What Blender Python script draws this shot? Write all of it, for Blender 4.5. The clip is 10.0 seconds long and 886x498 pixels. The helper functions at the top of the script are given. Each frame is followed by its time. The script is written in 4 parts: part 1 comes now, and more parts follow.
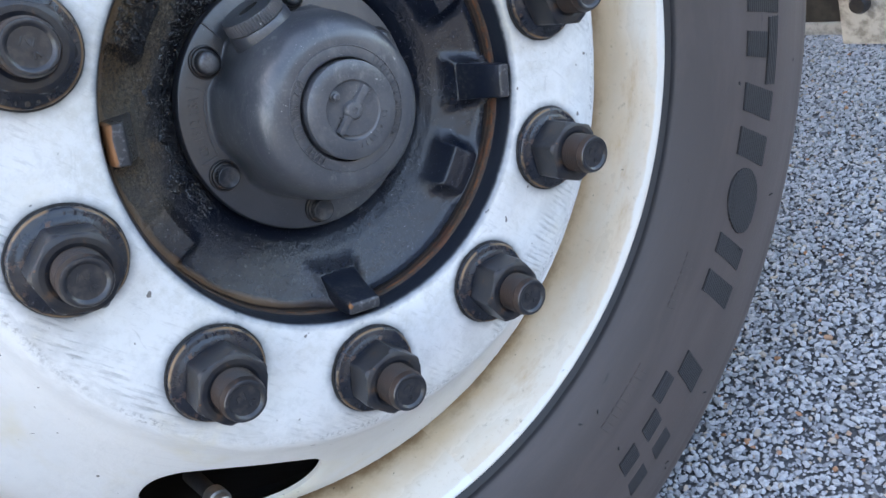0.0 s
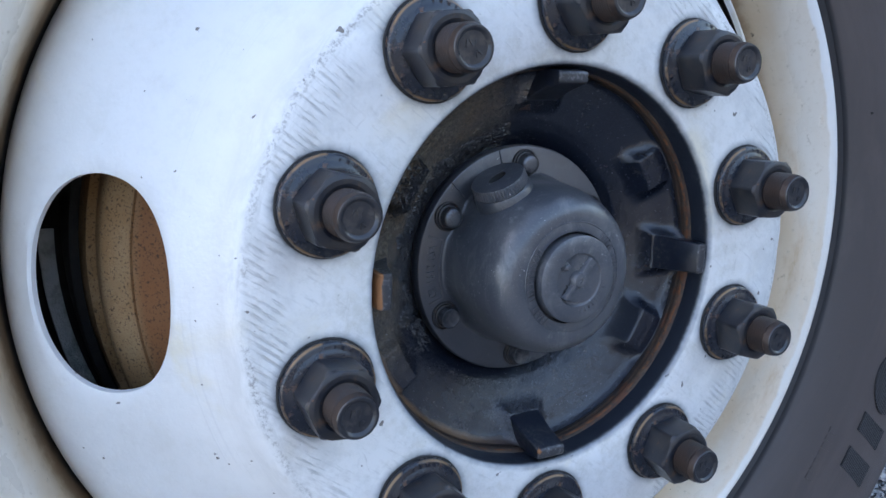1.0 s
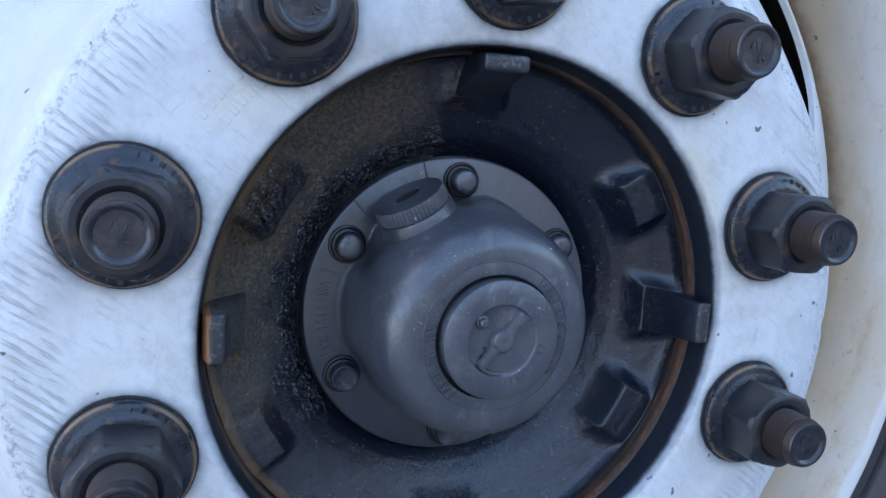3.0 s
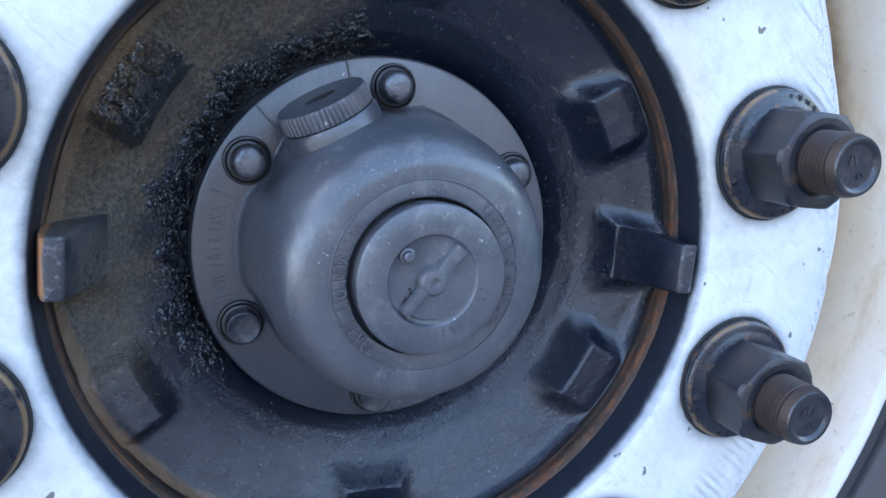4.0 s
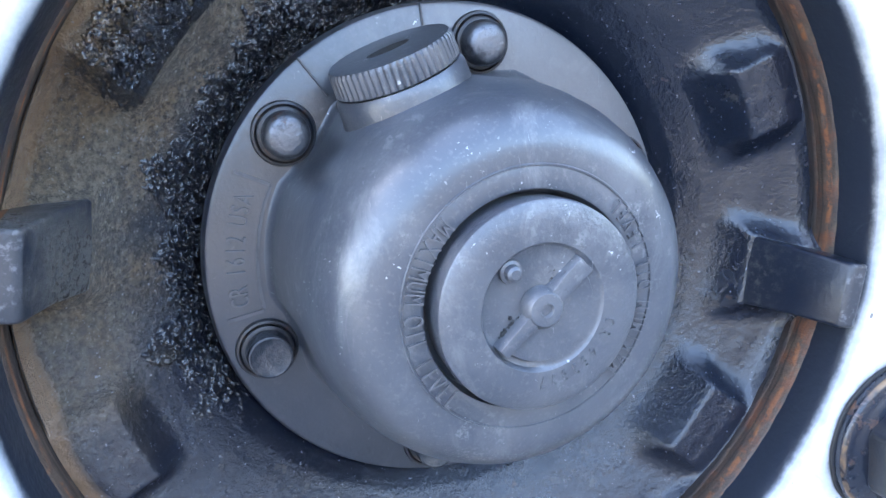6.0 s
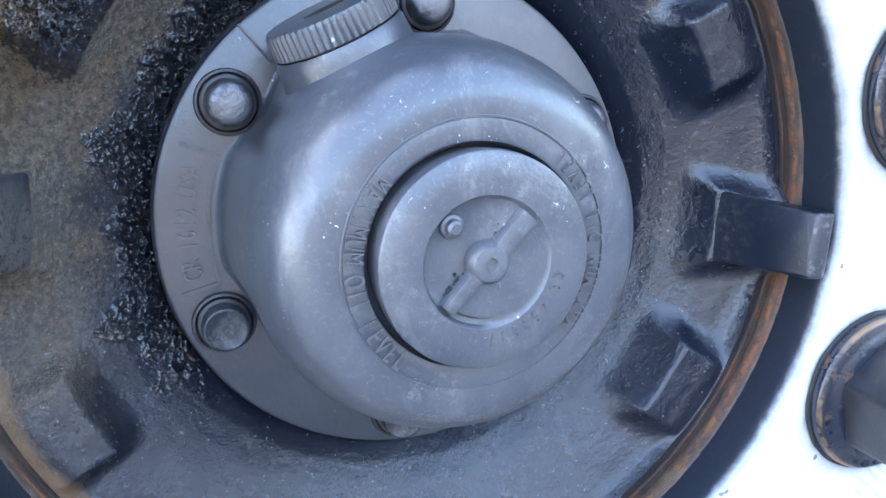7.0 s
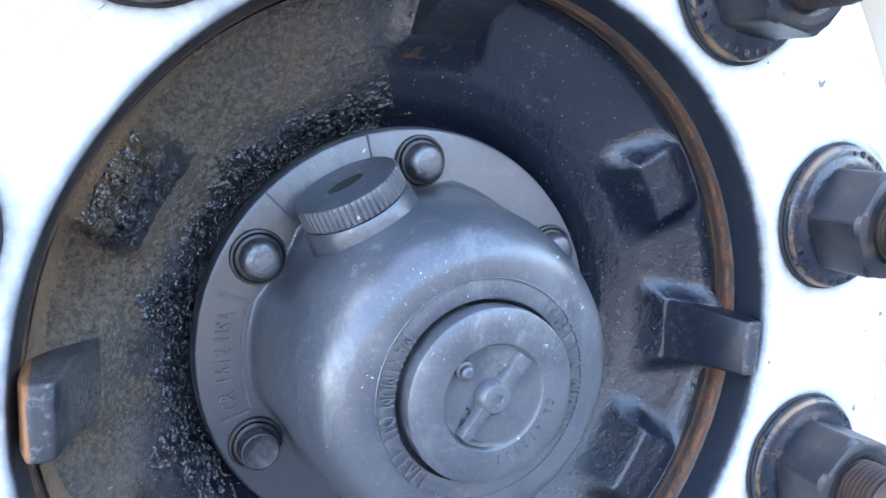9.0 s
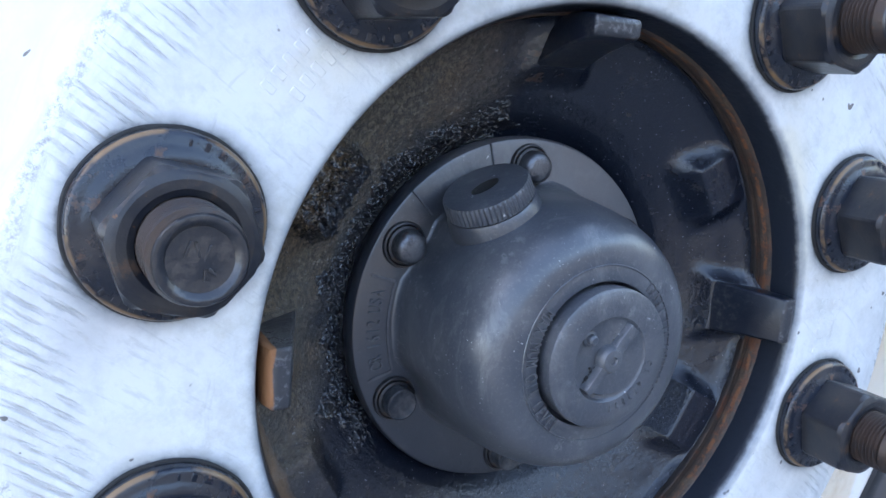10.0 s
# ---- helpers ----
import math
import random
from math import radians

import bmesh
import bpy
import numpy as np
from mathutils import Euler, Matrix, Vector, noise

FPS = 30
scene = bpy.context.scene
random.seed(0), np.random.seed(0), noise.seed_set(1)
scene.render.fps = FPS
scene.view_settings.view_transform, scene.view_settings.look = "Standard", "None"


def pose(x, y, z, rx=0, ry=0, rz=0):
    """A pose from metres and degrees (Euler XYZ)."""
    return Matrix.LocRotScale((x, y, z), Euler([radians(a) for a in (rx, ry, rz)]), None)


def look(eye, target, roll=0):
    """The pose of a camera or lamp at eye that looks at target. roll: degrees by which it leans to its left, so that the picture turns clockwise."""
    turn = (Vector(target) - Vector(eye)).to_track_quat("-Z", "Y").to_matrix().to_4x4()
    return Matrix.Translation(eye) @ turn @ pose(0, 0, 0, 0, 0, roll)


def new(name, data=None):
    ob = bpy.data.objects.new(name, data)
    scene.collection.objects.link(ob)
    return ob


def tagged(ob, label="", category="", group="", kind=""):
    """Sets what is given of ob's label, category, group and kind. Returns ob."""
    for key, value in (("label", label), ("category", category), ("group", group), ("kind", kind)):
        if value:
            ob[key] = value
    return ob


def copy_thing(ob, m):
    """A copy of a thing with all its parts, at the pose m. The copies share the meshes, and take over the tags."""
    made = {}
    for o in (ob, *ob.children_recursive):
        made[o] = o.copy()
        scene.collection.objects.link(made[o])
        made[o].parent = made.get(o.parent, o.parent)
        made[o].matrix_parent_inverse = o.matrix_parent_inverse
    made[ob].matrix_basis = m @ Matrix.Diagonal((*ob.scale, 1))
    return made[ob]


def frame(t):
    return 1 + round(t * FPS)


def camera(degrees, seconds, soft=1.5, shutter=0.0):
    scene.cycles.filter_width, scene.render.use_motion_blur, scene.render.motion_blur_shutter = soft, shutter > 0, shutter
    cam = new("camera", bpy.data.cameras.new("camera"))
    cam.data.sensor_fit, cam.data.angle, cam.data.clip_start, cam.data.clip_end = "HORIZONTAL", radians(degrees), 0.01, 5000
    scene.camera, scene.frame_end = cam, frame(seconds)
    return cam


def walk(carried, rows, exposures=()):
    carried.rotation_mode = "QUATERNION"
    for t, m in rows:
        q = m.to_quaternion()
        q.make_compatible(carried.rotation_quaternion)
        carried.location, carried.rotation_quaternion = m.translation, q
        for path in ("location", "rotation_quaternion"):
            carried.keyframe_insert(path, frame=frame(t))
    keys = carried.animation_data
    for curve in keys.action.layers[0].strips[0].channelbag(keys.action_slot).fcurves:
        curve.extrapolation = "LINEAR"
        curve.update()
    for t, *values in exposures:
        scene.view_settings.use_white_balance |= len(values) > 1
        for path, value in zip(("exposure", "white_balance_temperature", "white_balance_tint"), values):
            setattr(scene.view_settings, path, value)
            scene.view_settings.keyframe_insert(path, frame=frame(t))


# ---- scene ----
cam = camera(58.7, 10.0)
PATH = [
    (0, (-0.155, -0.367, 0.6), (0.647, 1.231, -0.295), -22.3),
    (0.3, (-0.189, -0.362, 0.596), (0.618, 1.25, -0.27), -19.2),
    (0.5, (-0.19, -0.356, 0.61), (0.602, 1.283, -0.218), -16.9),
    (0.6, (-0.183, -0.357, 0.618), (0.598, 1.313, -0.157), -16.4),
    (0.8, (-0.199, -0.355, 0.647), (0.576, 1.339, -0.081), -15.4),
    (1, (-0.217, -0.348, 0.675), (0.555, 1.368, -0.004), -15.0),
    (1.1, (-0.214, -0.347, 0.688), (0.529, 1.385, 0.018), -14.6),
    (1.2, (-0.215, -0.346, 0.694), (0.516, 1.4, 0.047), -14.9),
    (1.5, (-0.208, -0.339, 0.714), (0.529, 1.425, 0.129), -14.3),
    (1.8, (-0.184, -0.337, 0.739), (0.521, 1.452, 0.187), -14.3),
    (2, (-0.169, -0.33, 0.739), (0.525, 1.471, 0.215), -14.0),
    (2.1, (-0.165, -0.334, 0.727), (0.522, 1.483, 0.249), -14.4),
    (2.3, (-0.15, -0.326, 0.708), (0.503, 1.5, 0.219), -14.1),
    (2.5, (-0.131, -0.316, 0.676), (0.489, 1.517, 0.17), -13.9),
    (2.8, (-0.108, -0.298, 0.64), (0.461, 1.537, 0.086), -13.8),
    (3, (-0.094, -0.293, 0.619), (0.456, 1.556, 0.091), -13.7),
    (3.2, (-0.083, -0.286, 0.606), (0.452, 1.564, 0.065), -13.6),
    (4.3, (-0.059, -0.228, 0.572), (0.522, 1.586, -0.036), -11.9),
    (4.5, (-0.058, -0.22, 0.566), (0.526, 1.595, -0.038), -11.4),
    (5, (-0.062, -0.196, 0.563), (0.507, 1.628, -0.027), -10.3),
    (5.5, (-0.063, -0.178, 0.566), (0.484, 1.653, -0.025), -10.3),
    (5.7, (-0.064, -0.173, 0.566), (0.485, 1.652, -0.04), -10.4),
    (6.8, (-0.054, -0.17, 0.574), (0.463, 1.666, -0.027), -12.6),
    (7, (-0.051, -0.175, 0.556), (0.465, 1.658, -0.056), -13.4),
    (7.5, (-0.056, -0.177, 0.535), (0.485, 1.647, -0.082), -15.0),
    (8, (-0.058, -0.177, 0.531), (0.545, 1.639, -0.051), -15.5),
    (8.2, (-0.056, -0.182, 0.54), (0.555, 1.66, 0.057), -16.1),
    (8.5, (-0.064, -0.185, 0.578), (0.588, 1.616, 0.001), -14.7),
    (9, (-0.07, -0.195, 0.599), (0.625, 1.585, 0.009), -13.9),
    (9.3, (-0.087, -0.202, 0.585), (0.6, 1.604, 0.071), -14.3),
    (9.5, (-0.102, -0.199, 0.606), (0.615, 1.556, -0.031), -13.7),
    (9.7, (-0.112, -0.206, 0.612), (0.584, 1.564, -0.008), -14.6),
    (10, (-0.136, -0.212, 0.632), (0.65, 1.496, -0.051), -12.2),
]
EXPOSURES = [(0.0, 2.78, 7350, 10), (0.6, 2.58, 7150, 10), (1.0, 2.33, 6750, 10), (1.5, 2.18, 6350, 10), (2.5, 2.08, 6080, 10), (3.2, 2.55, 6250, 10), (4.4, 3.28, 6300, 10),
             (5.5, 3.95, 6450, 10), (7.5, 4.02, 6600, 10), (8.5, 4.02, 6600, 10), (9.4, 3.6, 6400, 10), (10.0, 2.85, 6600, 10)]
walk(cam, [(t, look(eye, target, roll)) for t, eye, target, roll in PATH], EXPOSURES)

# ---------------------------------------------------------------- light
HUB = Vector((0, 0, 0.5))
world = bpy.data.worlds.new("sky")
scene.world = world
world.use_nodes = True
wn = world.node_tree.nodes
sky = wn.new("ShaderNodeTexSky")
sky.sky_type, sky.sun_disc = "NISHITA", False
sky.sun_elevation, sky.sun_rotation = radians(44), radians(-45)
sky.dust_density, sky.ozone_density = 3.0, 1.0
wn["Background"].inputs["Strength"].default_value = 0.15
world.node_tree.links.new(sky.outputs[0], wn["Background"].inputs["Color"])

sun_data = bpy.data.lights.new("sun", "SUN")
sun_data.energy, sun_data.angle, sun_data.color = 2.8, radians(0.6), (1.0, 0.94, 0.85)
sun = new("sun", sun_data)
elev, azim = radians(44), radians(-45)
sun.matrix_world = look((10 * math.sin(azim) * math.cos(elev), 10 * math.cos(azim) * math.cos(elev), 10 * math.sin(elev)), (0, 0, 0))


# ---------------------------------------------------------------- materials
class Shader:
    """A node material that is put together layer by layer."""

    def __init__(self, name, base, rough=0.5, metal=0.0):
        self.mat = bpy.data.materials.new(name)
        self.mat.use_nodes = True
        self.tree = self.mat.node_tree
        self.bsdf = self.tree.nodes["Principled BSDF"]
        self.co = self.tree.nodes.new("ShaderNodeTexCoord").outputs["Object"]
        self.col = self.value_rgb(base)
        self.rough = self.value(rough)
        self.bsdf.inputs["Metallic"].default_value = metal
        self.height = None
        self.polar_co = None

    def node(self, kind, **inputs):
        n = self.tree.nodes.new(kind)
        for k, v in inputs.items():
            self.put(n.inputs[k.replace("_", " ")], v)
        return n

    def put(self, socket, v):
        if isinstance(v, bpy.types.NodeSocket):
            self.tree.links.new(v, socket)
        else:
            socket.default_value = v

    def value(self, v):
        n = self.tree.nodes.new("ShaderNodeValue")
        n.outputs[0].default_value = v
        return n.outputs[0]

    def value_rgb(self, c):
        n = self.tree.nodes.new("ShaderNodeRGB")
        n.outputs[0].default_value = (*c, 1)
        return n.outputs[0]

    def math(self, op, a, b=0.0, clamp=False):
        n = self.tree.nodes.new("ShaderNodeMath")
        n.operation, n.use_clamp = op, clamp
        self.put(n.inputs[0], a)
        self.put(n.inputs[1], b)
        return n.outputs[0]

    def scaled(self, co, s):
        n = self.tree.nodes.new("ShaderNodeVectorMath")
        n.operation = "MULTIPLY"
        self.put(n.inputs[0], co)
        n.inputs[1].default_value = s
        return n.outputs[0]

    def polar(self):
        """Coordinates round the wheel's axis: metres along the rim, radius, depth."""
        if self.polar_co is None:
            sep = self.node("ShaderNodeSeparateXYZ", Vector=self.co)
            x, y, z = sep.outputs
            r = self.math("SQRT", self.math("ADD", self.math("MULTIPLY", x, x), self.math("MULTIPLY", z, z)))
            a = self.math("ARCTAN2", x, z)
            com = self.node("ShaderNodeCombineXYZ", X=self.math("MULTIPLY", a, 0.18), Y=r, Z=y)
            self.polar_co, self.r, self.a, self.y = com.outputs[0], r, a, y
        return self.polar_co

    def noise(self, scale, detail=4.0, rough=0.6, co=None, stretch=None, warp=0.0):
        c = self.co if co is None else co
        if stretch:
            c = self.scaled(c, stretch)
        n = self.node("ShaderNodeTexNoise", Vector=c, Scale=scale, Detail=detail, Roughness=rough, Distortion=warp)
        return n.outputs[0]

    def ramp(self, v, lo, hi, a=0.0, b=1.0):
        n = self.node("ShaderNodeMapRange", Value=v, From_Min=lo, From_Max=hi, To_Min=a, To_Max=b)
        n.interpolation_type = "SMOOTHSTEP"
        return n.outputs[0]

    def band(self, v, lo, hi, soft):
        return self.math("MULTIPLY", self.ramp(v, lo - soft, lo + soft), self.ramp(v, hi - soft, hi + soft, 1.0, 0.0))

    def mix(self, mask, colour, amount=1.0, rough=None):
        m = self.math("MULTIPLY", mask, amount, True)
        n = self.tree.nodes.new("ShaderNodeMix")
        n.data_type = "RGBA"
        self.put(n.inputs[0], m)
        self.put(n.inputs[6], self.col)
        self.put(n.inputs[7], colour if isinstance(colour, bpy.types.NodeSocket) else (*colour, 1))
        self.col = n.outputs[2]
        if rough is not None:
            f = self.tree.nodes.new("ShaderNodeMix")
            self.put(f.inputs[0], m)
            self.put(f.inputs[2], self.rough)
            self.put(f.inputs[3], rough)
            self.rough = f.outputs[0]
        return m

    def bump(self, v, metres):
        v = self.math("MULTIPLY", v, metres)
        self.height = v if self.height is None else self.math("ADD", self.height, v)

    def done(self, **extra):
        self.put(self.bsdf.inputs["Base Color"], self.col)
        self.put(self.bsdf.inputs["Roughness"], self.rough)
        if self.height is not None:
            b = self.node("ShaderNodeBump", Height=self.height)
            b.inputs["Distance"].default_value = 1.0
            self.tree.links.new(b.outputs[0], self.bsdf.inputs["Normal"])
            self.tree.links.new(b.outputs[0], self.bsdf.inputs["Coat Normal"])
        for k, v in extra.items():
            self.put(self.bsdf.inputs[k.replace("_", " ")], v)
        return self.mat


def white_paint():
    """Brushed-on white wheel paint: specks, wiped dirt, tool marks round the bolt face, yellowed and rusty runs."""
    s = Shader("white_wheel_paint", (0.80, 0.80, 0.79), 0.38)
    p = s.polar()
    s.mix(s.ramp(s.noise(9, 5), 0.45, 0.75), (0.70, 0.69, 0.66), 0.7)
    s.mix(s.ramp(s.noise(38, 6, 0.7), 0.52, 0.78), (0.66, 0.65, 0.60), 0.45)
    mottle = s.math("MULTIPLY", s.ramp(s.noise(95, 6, 0.78), 0.46, 0.66), s.ramp(s.r, 0.172, 0.184, 1.0, 0.35))
    s.mix(mottle, (0.63, 0.63, 0.61), 0.5, 0.45)
    # yellowed, warm dirt
    s.mix(s.ramp(s.noise(14, 4, 0.55, warp=0.6), 0.56, 0.74), (0.72, 0.62, 0.36), 0.40)
    # tool marks: slanting sanding strokes on the outer part of the bolt face
    sx, _, sz = s.node("ShaderNodeSeparateXYZ", Vector=s.co).outputs
    across_co = s.math("ADD", s.math("MULTIPLY", sx, 0.82), s.math("MULTIPLY", sz, 0.57))
    along_co = s.math("ADD", s.math("MULTIPLY", sx, -0.57), s.math("MULTIPLY", sz, 0.82))
    grit = s.node("ShaderNodeCombineXYZ", X=across_co, Y=along_co, Z=0.0).outputs[0]
    chatter = s.math("SINE", s.math("ADD", s.math("MULTIPLY", across_co, 2 * math.pi / 0.0034), s.math("MULTIPLY", s.noise(26, 3, 0.5), 10.0)))
    streaks = s.noise(1.0, 4, 0.7, grit, (420, 55, 0))
    strokes = s.math("MULTIPLY", s.ramp(streaks, 0.42, 0.62), s.ramp(chatter, -0.6, 0.7))
    edge = s.math("ADD", s.r, s.math("MULTIPLY", s.math("SUBTRACT", s.noise(70, 4), 0.5), 0.010))
    zone = s.math("MULTIPLY", s.band(edge, 0.1570, 0.1742, 0.004), s.ramp(s.noise(17, 4), 0.42, 0.56))
    s.mix(s.math("MULTIPLY", strokes, zone), (0.32, 0.32, 0.315), 0.58, 0.6)
    s.mix(s.math("MULTIPLY", s.ramp(streaks, 0.56, 0.70), s.band(s.r, 0.114, 0.1742, 0.003)), (0.50, 0.50, 0.49), 0.4, 0.5)
    dull = s.math("MULTIPLY", s.band(edge, 0.150, 0.1748, 0.004), s.ramp(s.noise(30, 5, 0.7), 0.40, 0.62))
    s.mix(dull, (0.55, 0.55, 0.54), 0.45, 0.55)
    arcs = s.math("MULTIPLY", s.ramp(s.noise(1.0, 4, 0.65, p, (9, 800, 500), 0.3), 0.54, 0.70), s.math("MULTIPLY", s.band(s.r, 0.1775, 0.2060, 0.006), s.ramp(s.noise(12, 4), 0.40, 0.60)))
    s.mix(arcs, (0.56, 0.56, 0.57), 0.22)
    wav = s.math("ADD", s.r, s.math("MULTIPLY", s.math("SUBTRACT", s.noise(40, 5, 0.7), 0.5), 0.006))
    scuff = s.math("MULTIPLY", s.band(wav, 0.1736, 0.1772, 0.0012), s.math("MULTIPLY", s.ramp(s.noise(420, 6, 0.8), 0.46, 0.62), s.ramp(s.noise(20, 4), 0.34, 0.56)))
    s.mix(scuff, (0.20, 0.185, 0.17), 0.75, 0.7)
    haze = s.math("MULTIPLY", s.band(s.r, 0.168, 0.184, 0.005), s.ramp(s.noise(1.0, 5, 0.7, p, (40, 160, 0), 0.6), 0.42, 0.68))
    s.mix(haze, (0.50, 0.50, 0.48), 0.40)
    grime = s.math("MULTIPLY", s.ramp(s.r, 0.150, 0.125), s.ramp(s.noise(50, 6, 0.75), 0.44, 0.70))
    s.mix(grime, (0.50, 0.48, 0.40), 0.45)
    smear = s.math("MULTIPLY", s.ramp(s.noise(1.0, 4, 0.7, p, (30, 140, 0), 0.8), 0.62, 0.76), s.band(s.r, 0.112, 0.178, 0.004))
    s.mix(smear, (0.34, 0.33, 0.31), 0.35)
    # a greyer ring round the bolt face's outer bend
    s.mix(s.band(s.r, 0.181, 0.187, 0.005), (0.58, 0.58, 0.57), 0.35)
    # specks and chips
    speck = s.ramp(s.noise(150, 2, 0.5), 0.735, 0.76)
    s.mix(speck, (0.10, 0.085, 0.07), 0.85, 0.6)
    chip = s.math("MULTIPLY", s.ramp(s.noise(75, 4, 0.7, warp=1.0), 0.715, 0.74), s.ramp(s.noise(7, 2), 0.46, 0.56))
    s.mix(chip, (0.15, 0.13, 0.12), 0.8, 0.6)
    rust = s.ramp(s.noise(45, 2, 0.5, s.scaled(s.co, (1, 1.3, 0.8))), 0.765, 0.80)
    s.mix(rust, (0.33, 0.13, 0.03), 0.8, 0.7)
    # black overspray that fades out round each nut and round the bore
    cell = s.math("SUBTRACT", s.math("FLOORED_MODULO", s.a, radians(36)), radians(18))
    across = s.math("MULTIPLY", s.r, s.math("SINE", cell))
    along = s.math("SUBTRACT", s.math("MULTIPLY", s.r, s.math("COSINE", cell)), 0.142875)
    away = s.math("SQRT", s.math("ADD", s.math("MULTIPLY", across, across), s.math("MULTIPLY", along, along)))
    fuzz = s.math("MULTIPLY", s.math("SUBTRACT", s.noise(90, 5, 0.7), 0.5), 0.004)
    s.mix(s.ramp(s.math("ADD", away, fuzz), 0.0238, 0.0300, 1.0, 0.0), (0.10, 0.12, 0.15), 0.62)
    s.mix(s.ramp(s.math("ADD", away, fuzz), 0.0240, 0.0262, 1.0, 0.0), (0.02, 0.023, 0.03), 0.85)
    s.mix(s.ramp(s.math("ADD", s.r, fuzz), 0.1118, 0.1160, 1.0, 0.0), (0.10, 0.125, 0.165), 0.75)
    # black hub paint that ran over the bore's edge, with a ragged border
    ragged = s.math("ADD", s.r, s.math("MULTIPLY", s.math("SUBTRACT", s.noise(180, 6, 0.8), 0.5), 0.0009))
    s.mix(s.ramp(ragged, 0.1117, 0.1126, 1.0, 0.0), (0.016, 0.020, 0.029), 1.0, 0.28)
    s.bump(s.noise(450, 4, 0.6), 0.00020)
    s.bump(s.noise(130, 4, 0.6), 0.00025)
    s.bump(s.noise(55, 4), 0.00035)
    s.bump(s.math("MULTIPLY", strokes, zone), -0.0004)
    flat = s.ramp(s.noise(60, 6, 0.75, warp=0.6), 0.60, 0.74)
    s.mix(s.math("MULTIPLY", flat, s.band(s.r, 0.112, 0.175, 0.003)), (0.52, 0.51, 0.47), 0.4)
    return s.done(Coat_Weight=0.15, Coat_Roughness=0.25)


def rim_paint():
    """Older cream-white paint of the rim well, with brown runs, road film and painted shade behind the disc."""
    s = Shader("rim_paint", (0.77, 0.70, 0.60), 0.24)
    p = s.polar()
    s.mix(s.ramp(s.noise(1.0, 5, 0.6, p, (14, 22, 22), 0.1), 0.36, 0.76), (0.68, 0.60, 0.49), 0.8, 0.36)
    # brown film that gathers beside the disc and in patches
    well = s.ramp(s.math("ADD", s.r, s.math("MULTIPLY", s.math("SUBTRACT", s.noise(22, 5, 0.6), 0.5), 0.014)), 0.2745, 0.2850, 1.0, 0.0)
    s.mix(well, (0.60, 0.43, 0.24), 0.70, 0.35)
    seam = s.math("ADD", s.r, s.math("MULTIPLY", s.math("SUBTRACT", s.noise(60, 5, 0.7), 0.5), 0.005))
    s.mix(s.ramp(seam, 0.2728, 0.2768, 1.0, 0.0), (0.22, 0.12, 0.05), 0.85, 0.5)
    patch = s.ramp(s.noise(1.0, 6, 0.68, p, (16, 28, 28), 0.15), 0.54, 0.76)
    low = s.band(s.a, 1.55, 3.3, 0.35)
    s.mix(s.math("MULTIPLY", low, s.ramp(s.noise(1.0, 5, 0.6, p, (12, 30, 30), 0.1), 0.38, 0.66)), (0.72, 0.56, 0.38), 0.7, 0.28)
    s.mix(s.math("MULTIPLY", patch, s.ramp(low, 0.0, 1.0, 0.35, 1.0)), (0.50, 0.30, 0.11), 0.75, 0.4)
    s.mix(s.ramp(s.noise(240, 5, 0.7), 0.52, 0.75), (0.50, 0.40, 0.27), 0.35)
    s.mix(s.ramp(s.noise(120, 5, 0.7), 0.62, 0.74), (0.30, 0.22, 0.14), 0.6)
    s.mix(s.ramp(s.noise(170, 2), 0.74, 0.765), (0.09, 0.07, 0.05), 0.8)
    wob = s.math("ADD", s.r, s.math("MULTIPLY", s.math("SUBTRACT", s.noise(40, 4), 0.5), 0.004))
    s.mix(s.math("MULTIPLY", s.ramp(wob, 0.2918, 0.2932), s.ramp(low, 0.0, 1.0, 1.0, 0.6)), (0.83, 0.83, 0.82), 0.95, 0.3)
    s.mix(s.math("MULTIPLY", s.band(s.r, 0.2974, 0.2990, 0.0006), s.ramp(s.noise(60, 4), 0.40, 0.56)), (0.20, 0.14, 0.09), 0.75)
    # shade behind the disc, put into the colour as near-black by depth
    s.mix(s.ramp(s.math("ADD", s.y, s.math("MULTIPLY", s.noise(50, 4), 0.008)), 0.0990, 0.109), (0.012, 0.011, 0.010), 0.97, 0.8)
    s.bump(s.noise(400, 3), 0.00010)
    s.bump(s.noise(60, 3), 0.0003)
    return s.done(Coat_Weight=0.4, Coat_Roughness=0.15)


